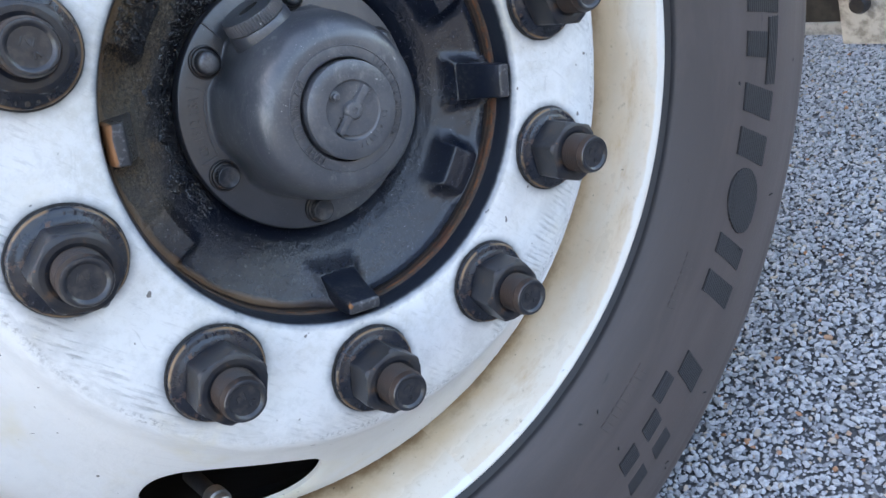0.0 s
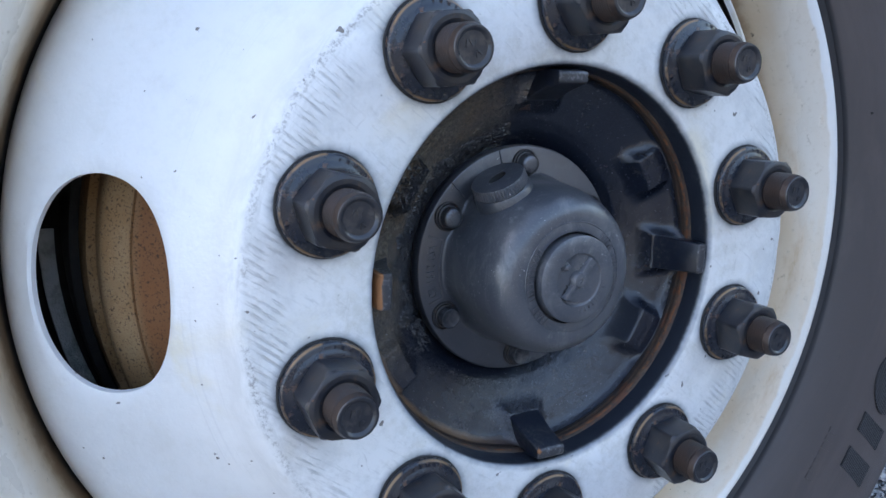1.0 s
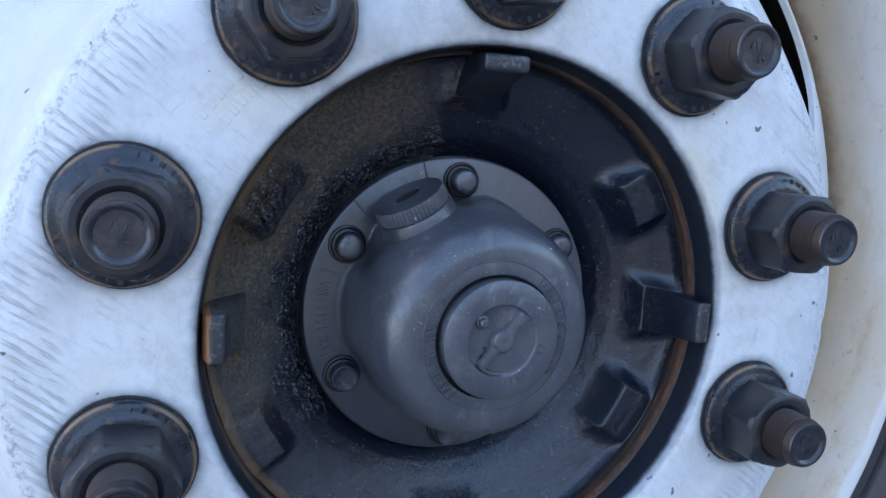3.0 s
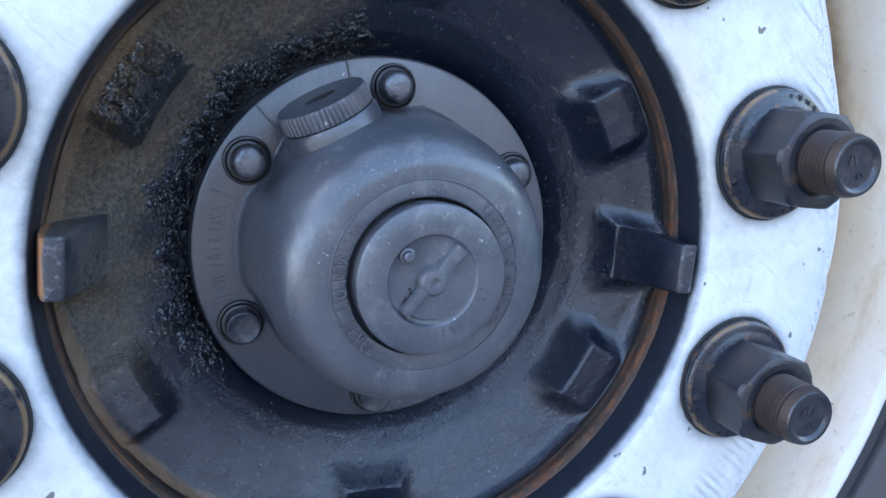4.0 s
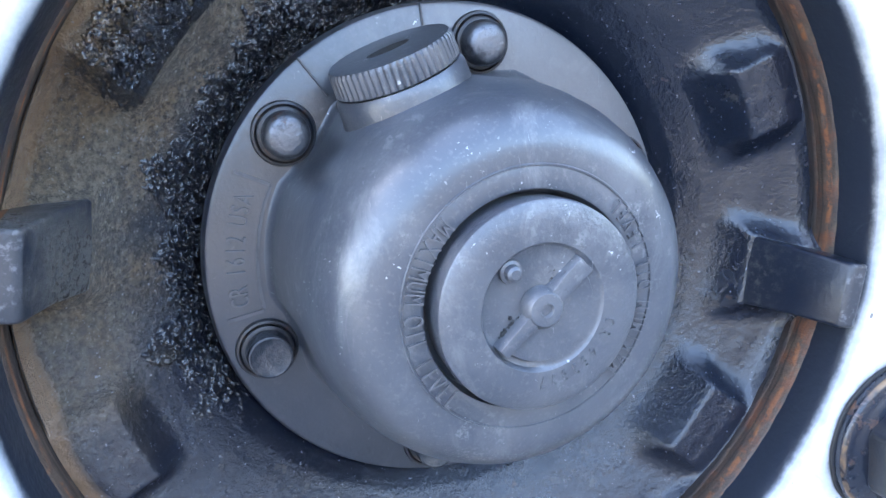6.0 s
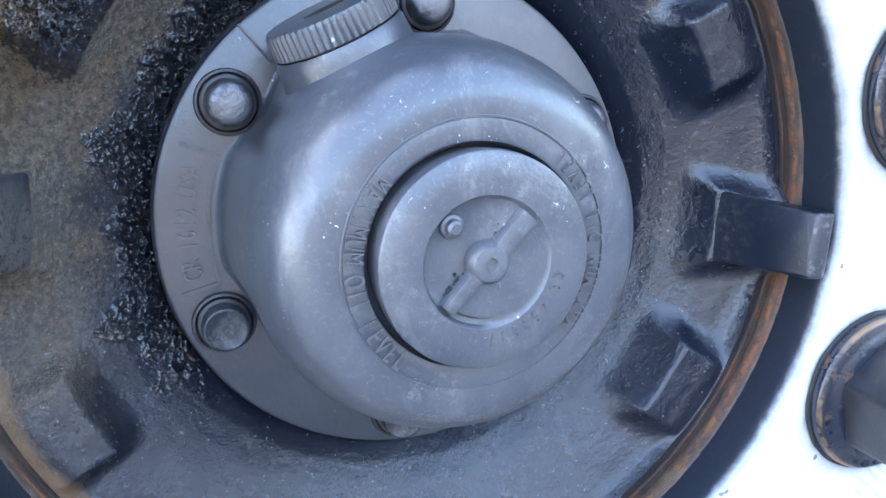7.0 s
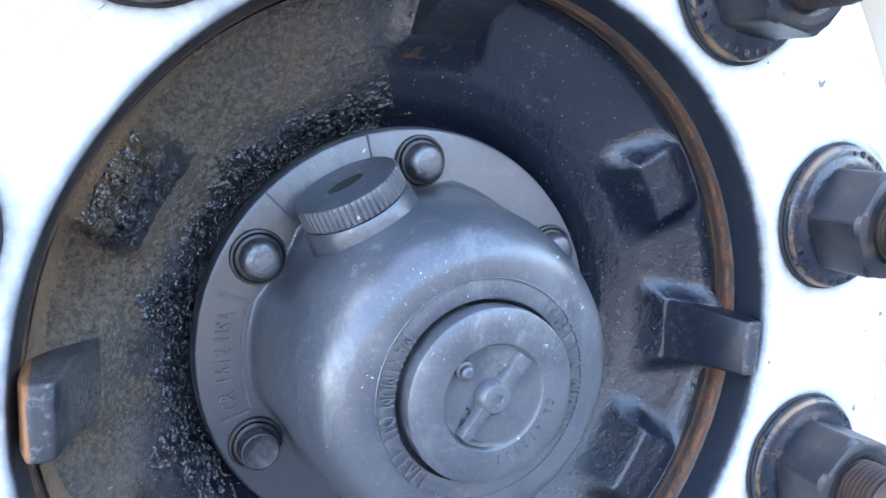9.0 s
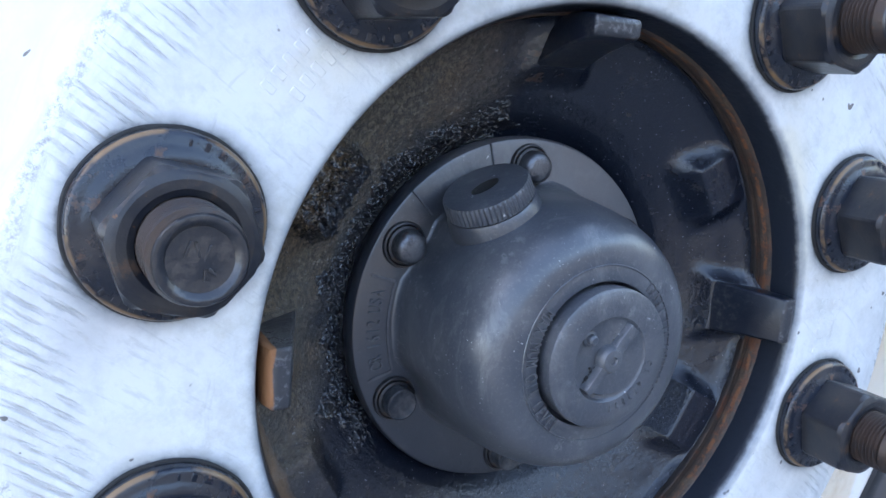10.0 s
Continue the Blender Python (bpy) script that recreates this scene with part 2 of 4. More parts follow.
def cast_black(name="cast_iron_black"):
    """Black-painted cast hub: orange-peel grain, satin gloss, gritty brown film on the upper side, rust freckles."""
    s = Shader(name, (0.005, 0.009, 0.019), 0.24)
    s.polar()
    s.mix(s.ramp(s.noise(26, 5, 0.65), 0.40, 0.80), (0.012, 0.016, 0.027), 0.6, 0.33)
    # grey road dust that has settled low down
    low = s.math("ADD", s.band(s.a, 2.2, 3.3, 0.5), s.band(s.a, -3.3, -1.6, 0.4), True)
    dust = s.math("MULTIPLY", s.ramp(s.noise(700, 6, 0.8), 0.40, 0.72), s.math("MULTIPLY", low, s.ramp(s.noise(20, 4, 0.6), 0.30, 0.75)))
    s.mix(dust, (0.100, 0.097, 0.093), 0.36, 0.34)
    # brown-grey gritty film that the grease has thrown round the upper side
    film = s.band(s.math("ADD", s.a, s.math("MULTIPLY", s.noise(24, 5, 0.7), 0.9)), -1.10, 0.35, 0.40)
    far = s.ramp(s.math("ADD", s.r, s.math("MULTIPLY", s.math("SUBTRACT", s.noise(50, 4, 0.7), 0.5), 0.030)), 0.074, 0.090)
    grain = s.noise(620, 4, 0.75)
    cover = s.math("MULTIPLY", film, far)
    s.mix(cover, (0.130, 0.104, 0.072), 0.9, 0.26)
    s.mix(s.math("MULTIPLY", cover, s.ramp(grain, 0.42, 0.72)), (0.230, 0.200, 0.155), 0.55, 0.24)
    s.mix(s.math("MULTIPLY", cover, s.ramp(s.noise(45, 5, 0.7), 0.42, 0.66)), (0.165, 0.098, 0.042), 0.6, 0.22)
    s.mix(s.math("MULTIPLY", film, s.ramp(grain, 0.58, 0.36)), (0.026, 0.023, 0.022), 0.62, 0.14)
    s.mix(s.math("MULTIPLY", film, s.ramp(s.noise(1300, 3, 0.7), 0.60, 0.68)), (0.30, 0.28, 0.25), 0.5, 0.2)
    edge = s.math("MULTIPLY", s.ramp(s.math("ADD", s.r, s.math("MULTIPLY", s.noise(60, 4), 0.006)), 0.1075, 0.1105), s.band(s.a, -2.6, -0.5, 0.3))
    s.mix(edge, (0.240, 0.135, 0.062), 0.6, 0.5)
    s.mix(s.ramp(s.noise(75, 4, 0.7), 0.68, 0.76), (0.10, 0.048, 0.020), 0.6, 0.6)
    s.mix(s.ramp(s.noise(800, 2.0), 0.69, 0.73), (0.22, 0.22, 0.23), 0.5, 0.5)
    s.mix(s.math("MULTIPLY", s.ramp(s.noise(260, 4, 0.7), 0.60, 0.68), s.ramp(s.noise(30, 3), 0.46, 0.60)), (0.075, 0.066, 0.056), 0.5, 0.45)
    s.bump(s.noise(800, 3, 0.65), 0.00022)
    s.bump(s.noise(420, 4, 0.6), 0.00030)
    s.bump(s.math("MULTIPLY", low, s.noise(700, 5, 0.75)), 0.0003)
    s.bump(s.noise(60, 3), 0.0004)
    s.bump(s.math("MULTIPLY", film, grain), 0.0024)
    wet = s.math("ADD", 0.65, s.math("MULTIPLY", film, 0.35))
    return s.done(Specular_IOR_Level=0.45, Coat_Weight=wet, Coat_Roughness=0.12)


def lug_iron():
    """The same black paint on the pilot lugs, rubbed to grey metal on the nose and to rust on its outer bevel."""
    s = Shader("cast_iron_lug", (0.008, 0.012, 0.022), 0.30)
    s.polar()
    s.mix(s.ramp(s.noise(30, 5, 0.65), 0.44, 0.70), (0.020, 0.024, 0.033), 0.6, 0.38)
    s.mix(s.math("MULTIPLY", s.ramp(s.noise(420, 5, 0.75), 0.46, 0.64), s.ramp(s.noise(30, 4), 0.42, 0.62)), (0.095, 0.088, 0.078), 0.55, 0.45)
    grain = s.noise(620, 4, 0.75)
    film = s.math("MULTIPLY", s.band(s.a, -1.6, -0.9, 0.1), s.ramp(s.noise(40, 4), 0.30, 0.60))
    s.mix(film, (0.120, 0.112, 0.100), 0.85, 0.32)
    s.mix(s.math("MULTIPLY", film, s.ramp(grain, 0.54, 0.42)), (0.026, 0.025, 0.026), 0.7, 0.2)
    s.bump(s.math("MULTIPLY", film, grain), 0.0012)
    wobble = s.math("MULTIPLY", s.math("SUBTRACT", s.noise(160, 4, 0.7), 0.5), 0.0016)
    nose = s.ramp(s.math("ADD", s.y, wobble), -0.0108, -0.0101, 1.0, 0.0)
    s.mix(nose, (0.055, 0.055, 0.060), 0.8, 0.36)
    s.mix(s.math("MULTIPLY", nose, s.ramp(s.noise(1.0, 4, 0.7, s.co, (500, 60, 500)), 0.50, 0.66)), (0.22, 0.22, 0.23), 0.5, 0.3)
    bevel = s.math("MULTIPLY", s.ramp(s.math("ADD", s.r, wobble), 0.1076, 0.1082), s.band(s.a, -1.5, -1.0, 0.1))
    s.mix(s.math("MULTIPLY", bevel, s.ramp(s.noise(90, 4), 0.30, 0.50)), (0.30, 0.130, 0.050), 0.9, 0.8)
    chip = s.math("MULTIPLY", s.ramp(s.math("ADD", s.y, wobble), -0.0085, -0.0100), s.ramp(s.noise(110, 4, 0.7), 0.63, 0.68))
    s.mix(chip, (0.27, 0.11, 0.035), 0.85, 0.8)
    s.bump(s.noise(900, 3, 0.65), 0.00008)
    s.bump(s.noise(120, 4, 0.6), 0.0003)
    return s.done(Specular_IOR_Level=0.4, Coat_Weight=0.15, Coat_Roughness=0.2)


def grease_mat():
    s = Shader("old_grease", (0.005, 0.006, 0.010), 0.12)
    s.mix(s.ramp(s.noise(60, 5, 0.7), 0.60, 0.74), (0.080, 0.064, 0.045), 0.5, 0.25)
    s.mix(s.ramp(s.noise(300, 4, 0.7), 0.58, 0.68), (0.07, 0.068, 0.062), 0.4, 0.3)
    s.bump(s.noise(620, 4, 0.65), 0.0006)
    return s.done(Specular_IOR_Level=0.9, Coat_Weight=0.5, Coat_Roughness=0.06)


def rusty_grease():
    s = Shader("gritty_grease", (0.012, 0.014, 0.020), 0.14)
    s.polar()
    grit = s.math("MULTIPLY", s.ramp(s.math("ADD", s.r, s.math("MULTIPLY", s.noise(120, 4), 0.012)), 0.1005, 0.1075), s.ramp(s.noise(420, 4, 0.7), 0.42, 0.56))
    s.mix(grit, (0.22, 0.140, 0.058), 0.4, 0.30)
    s.mix(s.ramp(s.noise(300, 4, 0.7), 0.60, 0.70), (0.10, 0.085, 0.06), 0.6, 0.3)
    s.bump(s.noise(560, 4, 0.65), 0.0007)
    return s.done(Specular_IOR_Level=0.9, Coat_Weight=0.7, Coat_Roughness=0.08)


def rusty(name):
    """Layered rust on the bore's step: brown scale, a dark seam beside the casting, orange streaks along the ring."""
    s = Shader(name, (0.070, 0.047, 0.034), 0.55)
    p = s.polar()
    s.mix(s.ramp(s.noise(1.0, 5, 0.7, p, (60, 500, 420), 0.6), 0.42, 0.64), (0.036, 0.028, 0.025), 0.85, 0.6)
    s.mix(s.ramp(s.noise(150, 5, 0.7), 0.50, 0.66), (0.120, 0.082, 0.052), 0.7, 0.6)
    depth = s.math("ADD", s.y, s.math("MULTIPLY", s.math("SUBTRACT", s.noise(70, 5, 0.65), 0.5), 0.0022))
    streak = s.math("MULTIPLY", s.band(depth, 0.0046, 0.0064, 0.0006), s.ramp(s.noise(170, 5, 0.7), 0.44, 0.58))
    s.mix(streak, (0.30, 0.115, 0.042), 0.75, 0.85)
    low = s.math("MULTIPLY", s.band(s.a, 1.2, 3.4, 0.5), s.ramp(s.noise(90, 5, 0.7), 0.46, 0.62))
    s.mix(low, (0.17, 0.062, 0.030), 0.6, 0.8)
    s.mix(s.ramp(s.noise(240, 4, 0.7), 0.60, 0.70), (0.20, 0.085, 0.034), 0.5)
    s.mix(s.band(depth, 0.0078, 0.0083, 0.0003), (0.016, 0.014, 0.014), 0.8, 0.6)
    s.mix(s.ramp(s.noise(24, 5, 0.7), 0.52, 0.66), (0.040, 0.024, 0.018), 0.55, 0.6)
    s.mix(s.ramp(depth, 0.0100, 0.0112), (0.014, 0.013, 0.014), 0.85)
    s.bump(s.noise(500, 4, 0.7), 0.0004)
    s.bump(s.noise(1.0, 4, 0.7, p, (40, 300, 420), 0.4), 0.0003)
    return s.done()


def drum_mat():
    s = Shader("brake_drum_rust", (0.32, 0.18, 0.075), 0.8)
    s.polar()
    s.mix(s.ramp(s.noise(30, 5, 0.65), 0.40, 0.68), (0.38, 0.25, 0.13), 0.8)
    s.mix(s.ramp(s.r, 0.205, 0.214, 1.0, 0.0), (0.24, 0.085, 0.026), 0.8)
    s.mix(s.ramp(s.noise(750, 3, 0.65), 0.56, 0.64), (0.07, 0.036, 0.018), 0.85)
    s.mix(s.ramp(s.noise(260, 3, 0.6), 0.64, 0.70), (0.05, 0.028, 0.015), 0.8)
    s.bump(s.noise(500, 4, 0.65), 0.0005)
    return s.done()


def nut_paint():
    """Black-painted steel under brown road film, rusty in patches."""
    s = Shader("nut_black", (0.012, 0.015, 0.023), 0.34, 0.1)
    s.mix(s.ramp(s.noise(60, 5, 0.65), 0.36, 0.66), (0.052, 0.045, 0.040), 0.8, 0.48)
    s.mix(s.ramp(s.noise(240, 5, 0.75), 0.48, 0.66), (0.020, 0.021, 0.026), 0.6, 0.4)
    s.mix(s.ramp(s.noise(130, 5, 0.7), 0.58, 0.70), (0.130, 0.070, 0.036), 0.6, 0.7)
    s.mix(s.ramp(s.noise(420, 3, 0.6), 0.66, 0.72), (0.21, 0.095, 0.040), 0.7, 0.8)
    s.bump(s.noise(300, 4, 0.65), 0.00012)
    s.bump(s.noise(1100, 3, 0.6), 0.00008)
    return s.done(Coat_Weight=0.15, Coat_Roughness=0.3)


def washer_paint():
    s = Shader("washer_black", (0.012, 0.016, 0.026), 0.25, 0.1)
    s.mix(s.ramp(s.noise(70, 5, 0.65), 0.45, 0.7), (0.042, 0.043, 0.048), 0.7, 0.45)
    s.polar()
    s.mix(s.math("MULTIPLY", s.math("MULTIPLY", s.band(s.y, -0.0043, -0.0032, 0.0002), s.ramp(s.r, 0.0222, 0.0228)), s.ramp(s.noise(60, 4), 0.40, 0.54)), (0.40, 0.23, 0.09), 0.48, 0.5)
    s.mix(s.ramp(s.noise(110, 4, 0.7), 0.58, 0.70), (0.16, 0.075, 0.035), 0.7, 0.8)
    s.bump(s.noise(350, 3), 0.00018)
    return s.done(Coat_Weight=0.3, Coat_Roughness=0.25)


def stud_mat():
    s = Shader("stud_steel", (0.050, 0.032, 0.025), 0.48, 0.2)
    s.mix(s.ramp(s.noise(80, 5, 0.7), 0.45, 0.62), (0.026, 0.024, 0.025), 0.85, 0.42)
    s.mix(s.ramp(s.noise(160, 4, 0.7), 0.60, 0.70), (0.13, 0.060, 0.034), 0.6, 0.7)
    s.bump(s.noise(700, 3), 0.00012)
    return s.done()


def stud_end_mat():
    s = Shader("stud_end", (0.022, 0.024, 0.030), 0.30, 0.2)
    s.mix(s.ramp(s.noise(180, 4, 0.7), 0.5, 0.66), (0.060, 0.052, 0.050), 0.7, 0.5)
    s.bump(s.noise(260, 3), 0.0004)
    return s.done(Coat_Weight=0.5, Coat_Roughness=0.2)


def cap_plastic(name="cap_plastic", split_tone=False):
    """Grey-black moulded cap under pale road dust: mottled film, rubbed streaks, scattered nicks and grit."""
    s = Shader(name, (0.050, 0.056, 0.069), 0.33)
    s.mix(s.ramp(s.noise(34, 6, 0.7), 0.42, 0.70), (0.096, 0.100, 0.110), 0.8, 0.42)
    s.mix(s.ramp(s.noise(11, 4, 0.6, warp=0.8), 0.46, 0.66), (0.118, 0.118, 0.124), 0.55, 0.46)
    s.mix(s.ramp(s.noise(900, 4, 0.65), 0.52, 0.70), (0.120, 0.120, 0.126), 0.5, 0.48)
    # rubbed patches and pale nicks, gathered in places
    near = s.ramp(s.noise(40, 4), 0.48, 0.62)
    s.mix(s.math("MULTIPLY", s.ramp(s.noise(260, 5, 0.75), 0.54, 0.64), near), (0.19, 0.19, 0.195), 0.6)
    nick = s.math("MULTIPLY", s.ramp(s.noise(620, 2, 0.5, warp=1.5), 0.70, 0.73), s.ramp(s.noise(55, 3), 0.52, 0.60))
    s.mix(nick, (0.62, 0.62, 0.63), 0.85, 0.5)
    s.mix(s.ramp(s.noise(380, 2, 0.5), 0.765, 0.785), (0.50, 0.50, 0.52), 0.7, 0.5)
    s.mix(s.math("MULTIPLY", s.ramp(s.noise(300, 4, 0.7), 0.60, 0.68), s.ramp(s.noise(28, 3), 0.50, 0.62)), (0.022, 0.023, 0.026), 0.6, 0.4)
    scratch = s.ramp(s.noise(1.0, 2, 0.5, s.co, (1500, 300, 120), 1.5), 0.74, 0.76)
    s.mix(scratch, (0.30, 0.30, 0.31), 0.55)
    smudge = s.ramp(s.noise(1.0, 5, 0.7, s.co, (50, 90, 28), 1.2), 0.54, 0.70)
    s.mix(smudge, (0.17, 0.17, 0.175), 0.45, 0.5)
    # dry dust that clings in grains to the lower shoulder
    s.polar()
    foot = s.math("ADD", s.band(s.a, 1.9, 3.3, 0.4), s.band(s.a, -3.3, -2.5, 0.3), True)
    grains = s.math("MULTIPLY", s.band(s.r, 0.0385, 0.0520, 0.004), s.math("MULTIPLY", foot, s.ramp(s.noise(1100, 4, 0.75), 0.54, 0.62)))
    s.mix(grains, (0.34, 0.335, 0.33), 0.7, 0.55)
    if split_tone:
        # one side of the flange darker and smoother, the other paler
        side = s.math("ADD", s.a, s.math("MULTIPLY", s.math("SUBTRACT", s.noise(30, 5, 0.7), 0.5), 1.2))
        s.mix(s.band(side, -2.9, -0.35, 0.25), (0.024, 0.028, 0.038), 0.72, 0.27)
        s.mix(s.band(side, 0.0, 1.9, 0.3), (0.190, 0.178, 0.176), 0.55, 0.5)
    s.bump(s.noise(1500, 3), 0.00003)
    s.bump(s.noise(120, 5, 0.6), 0.00026)
    s.bump(s.noise(520, 5, 0.7), 0.00006)
    s.bump(s.math("MULTIPLY", s.ramp(s.r, 0.0250, 0.0235), s.noise(650, 4, 0.7)), 0.00022)
    return s.done(Specular_IOR_Level=0.6, Coat_Weight=0.55, Coat_Roughness=0.24)


def cap_worn():
    s = Shader("cap_worn_relief", (0.10, 0.10, 0.108), 0.42)
    s.mix(s.ramp(s.noise(300, 4, 0.7), 0.45, 0.65), (0.06, 0.06, 0.064), 0.8)
    return s.done()


def bolt_zinc():
    s = Shader("cap_bolt_steel", (0.17, 0.175, 0.19), 0.28, 0.8)
    s.mix(s.ramp(s.noise(160, 4, 0.7), 0.48, 0.66), (0.06, 0.06, 0.065), 0.8, 0.45)
    s.mix(s.ramp(s.noise(110, 4, 0.7), 0.66, 0.74), (0.15, 0.070, 0.035), 0.7, 0.8)
    s.bump(s.noise(620, 4, 0.7), 0.00035)
    return s.done()


def rubber():
    """Weathered sidewall rubber with a brownish bloom."""
    s = Shader("tyre_rubber", (0.064, 0.054, 0.053), 0.50)
    p = s.polar()
    s.mix(s.ramp(s.noise(1.0, 5, 0.6, p, (6, 26, 26), 0.4), 0.36, 0.70), (0.098, 0.082, 0.080), 0.7, 0.58)
    s.mix(s.ramp(s.noise(1.0, 5, 0.65, p, (12, 30, 30), 0.7), 0.50, 0.70), (0.112, 0.090, 0.082), 0.3)
    s.mix(s.ramp(s.r, 0.33, 0.43), (0.135, 0.105, 0.096), 0.6)
    s.mix(s.ramp(s.r, 0.3070, 0.3080, 1.0, 0.0), (0.026, 0.027, 0.031), 0.9, 0.45)
    scuff = s.math("MULTIPLY", s.ramp(s.noise(1.0, 3, 0.6, p, (40, 260, 40), 0.5), 0.68, 0.74), s.ramp(s.noise(12, 2), 0.45, 0.6))
    s.mix(scuff, (0.030, 0.028, 0.028), 0.7)
    s.mix(s.ramp(s.noise(500, 3, 0.7), 0.60, 0.72), (0.085, 0.078, 0.072), 0.35)
    s.bump(s.noise(1100, 2), 0.00012)
    s.bump(s.noise(1.0, 4, 0.6, p, (4, 300, 300)), 0.00015)
    return s.done()


def letter_rubber():
    s = Shader("letter_rubber", (0.020, 0.020, 0.023), 0.5)
    p = s.polar()
    w = s.math("SINE", s.math("MULTIPLY", s.r, 2 * math.pi / 0.0022))
    s.bump(w, 0.00035)
    s.mix(s.ramp(w, 0.2, 0.9), (0.034, 0.032, 0.032), 0.55)
    return s.done()


def plain(name, base, second, rough=0.6, metal=0.0, scale=40, bump=0.0004):
    s = Shader(name, base, rough, metal)
    s.mix(s.ramp(s.noise(scale, 5, 0.65), 0.42, 0.66), second, 0.8)
    s.bump(s.noise(scale * 6, 3), bump)
    return s.done()


def ground_mat():
    """Tarry bed of the chip-seal surface; its stones carry on as grains into the distance."""
    s = Shader("asphalt_bed", (0.120, 0.127, 0.140), 0.85)
    v = s.node("ShaderNodeTexVoronoi", Vector=s.co, Scale=95.0)
    stone = s.ramp(v.outputs["Distance"], 0.25, 0.5, 1.0, 0.0)
    s.mix(s.math("MULTIPLY", stone, s.ramp(v.outputs["Color"], 0.18, 0.26)), (0.30, 0.30, 0.30), 0.95)
    s.mix(s.ramp(s.noise(3, 4), 0.4, 0.7), (0.10, 0.10, 0.10), 0.3)
    s.bump(stone, 0.003)
    s.bump(s.noise(300, 3), 0.002)
    return s.done()


def stone_mat():
    s = Shader("road_stones", (0.34, 0.355, 0.385), 0.7)
    rnd = s.tree.nodes.new("ShaderNodeNewGeometry").outputs["Random Per Island"]
    s.mix(s.ramp(rnd, 0.15, 0.6), (0.49, 0.505, 0.53), 0.9)
    s.mix(s.ramp(rnd, 0.0, 0.16, 1.0, 0.0), (0.19, 0.20, 0.22), 0.95)
    s.mix(s.ramp(rnd, 0.93, 0.95), (0.45, 0.36, 0.27), 0.8)
    s.mix(s.ramp(rnd, 0.988, 0.992), (0.42, 0.20, 0.10), 0.9)
    s.mix(s.ramp(s.noise(160, 4), 0.5, 0.7), (0.26, 0.26, 0.27), 0.5)
    s.bump(s.noise(700, 3), 0.0008)
    return s.done()


WHITE, RIM, CAST, GREASE = white_paint(), rim_paint(), cast_black(), grease_mat()
RUST, DRUM, NUT, WASHER, STUD, STUD_END = rusty("rust_band"), drum_mat(), nut_paint(), washer_paint(), stud_mat(), stud_end_mat()
CAP, FLANGE, WORN, BOLT, RUBBER, LETTER = cap_plastic(), cap_plastic("cap_flange_plastic", True), cap_worn(), bolt_zinc(), rubber(), letter_rubber()
GROUND, STONE = ground_mat(), stone_mat()
CAST_BLOCK = lug_iron()
# Black parts and dirt; also painted shade in the plug hole and behind the drum
BLACK = plain("black_parts_and_shade", (0.012, 0.012, 0.013), (0.03, 0.028, 0.026), 0.7)
FLAP = plain("flap_rubber", (0.022, 0.022, 0.024), (0.06, 0.055, 0.05), 0.6, 0, 25)
BRACKET = plain("bracket_white", (0.62, 0.61, 0.58), (0.20, 0.18, 0.16), 0.5, 0, 55)
BOLT_PAINT = plain("bolt_black", (0.032, 0.037, 0.047), (0.10, 0.10, 0.105), 0.26, 0.3, 170, 0.0003)
VALVE = plain("valve_metal", (0.55, 0.55, 0.54), (0.30, 0.29, 0.27), 0.3, 0.8, 120)
GREY_PLATE = plain("grey_strip", (0.50, 0.50, 0.49), (0.26, 0.26, 0.25), 0.7, 0.2, 90, 0.001)
BODY = plain("truck_panel", (0.60, 0.60, 0.59), (0.5, 0.5, 0.48), 0.35, 0, 3, 0.0)


# ---------------------------------------------------------------- mesh helpers
def polar(r, a, y=0.0):
    """A point by radius, degrees clockwise from the top as seen from outside, and depth along the axle."""
    return Vector((r * math.sin(radians(a)), y, r * math.cos(radians(a))))


def finish(bm, sharp=38):
    bmesh.ops.recalc_face_normals(bm, faces=bm.faces)
    for f in bm.faces:
        f.smooth = True
    for e in bm.edges:
        if len(e.link_faces) == 2 and e.calc_face_angle(0) > radians(sharp):
            e.smooth = False


def part(name, bm, material, parent=None, label="", at=None, sharp=38):
    """Links a bmesh as one mesh object, under a thing or a part."""
    if sharp:
        finish(bm, sharp)
    me = bpy.data.meshes.new(name)
    bm.to_mesh(me)
    bm.free()
    me.materials.append(material)
    ob = new(name, me)
    if parent is not None:
        ob.parent = parent
    if at is not None:
        ob.location = at
    if label:
        tagged(ob, label)
    return ob


def thing(name, label, category, at=(0, 0, 0), group="", kind=""):
    ob = new(name)
    ob.location = at
    ob.empty_display_size = 0.02
    return tagged(ob, label, category, group, kind)


def lathe(profile, n=96, closed=False, a0=0.0, a1=360.0, warp=None, bm=None):
    """Turns a profile of (radius, depth) round the axle. warp(r, a, y) may shift a point."""
    bm = bm or bmesh.new()
    full = abs(a1 - a0) >= 359.9
    rows = []
    for i in range(n if full else n + 1):
        a = a0 + (a1 - a0) * i / n
        row = []
        for r, y in profile:
            rr, yy = warp(r, a, y) if warp else (r, y)
            row.append(bm.verts.new(polar(rr, a, yy)))
        rows.append(row)
    m = len(profile)
    for i in range(n):
        p, q = rows[i], rows[(i + 1) % len(rows)]
        for k in range(m if closed else m - 1):
            j = (k + 1) % m
            bm.faces.new((p[k], q[k], q[j], p[j]))
    return bm


def fill_ends(bm):
    """Closes the open ends of a sector."""
    edges = [e for e in bm.edges if e.is_boundary]
    bmesh.ops.holes_fill(bm, edges=edges, sides=200)
    return bm


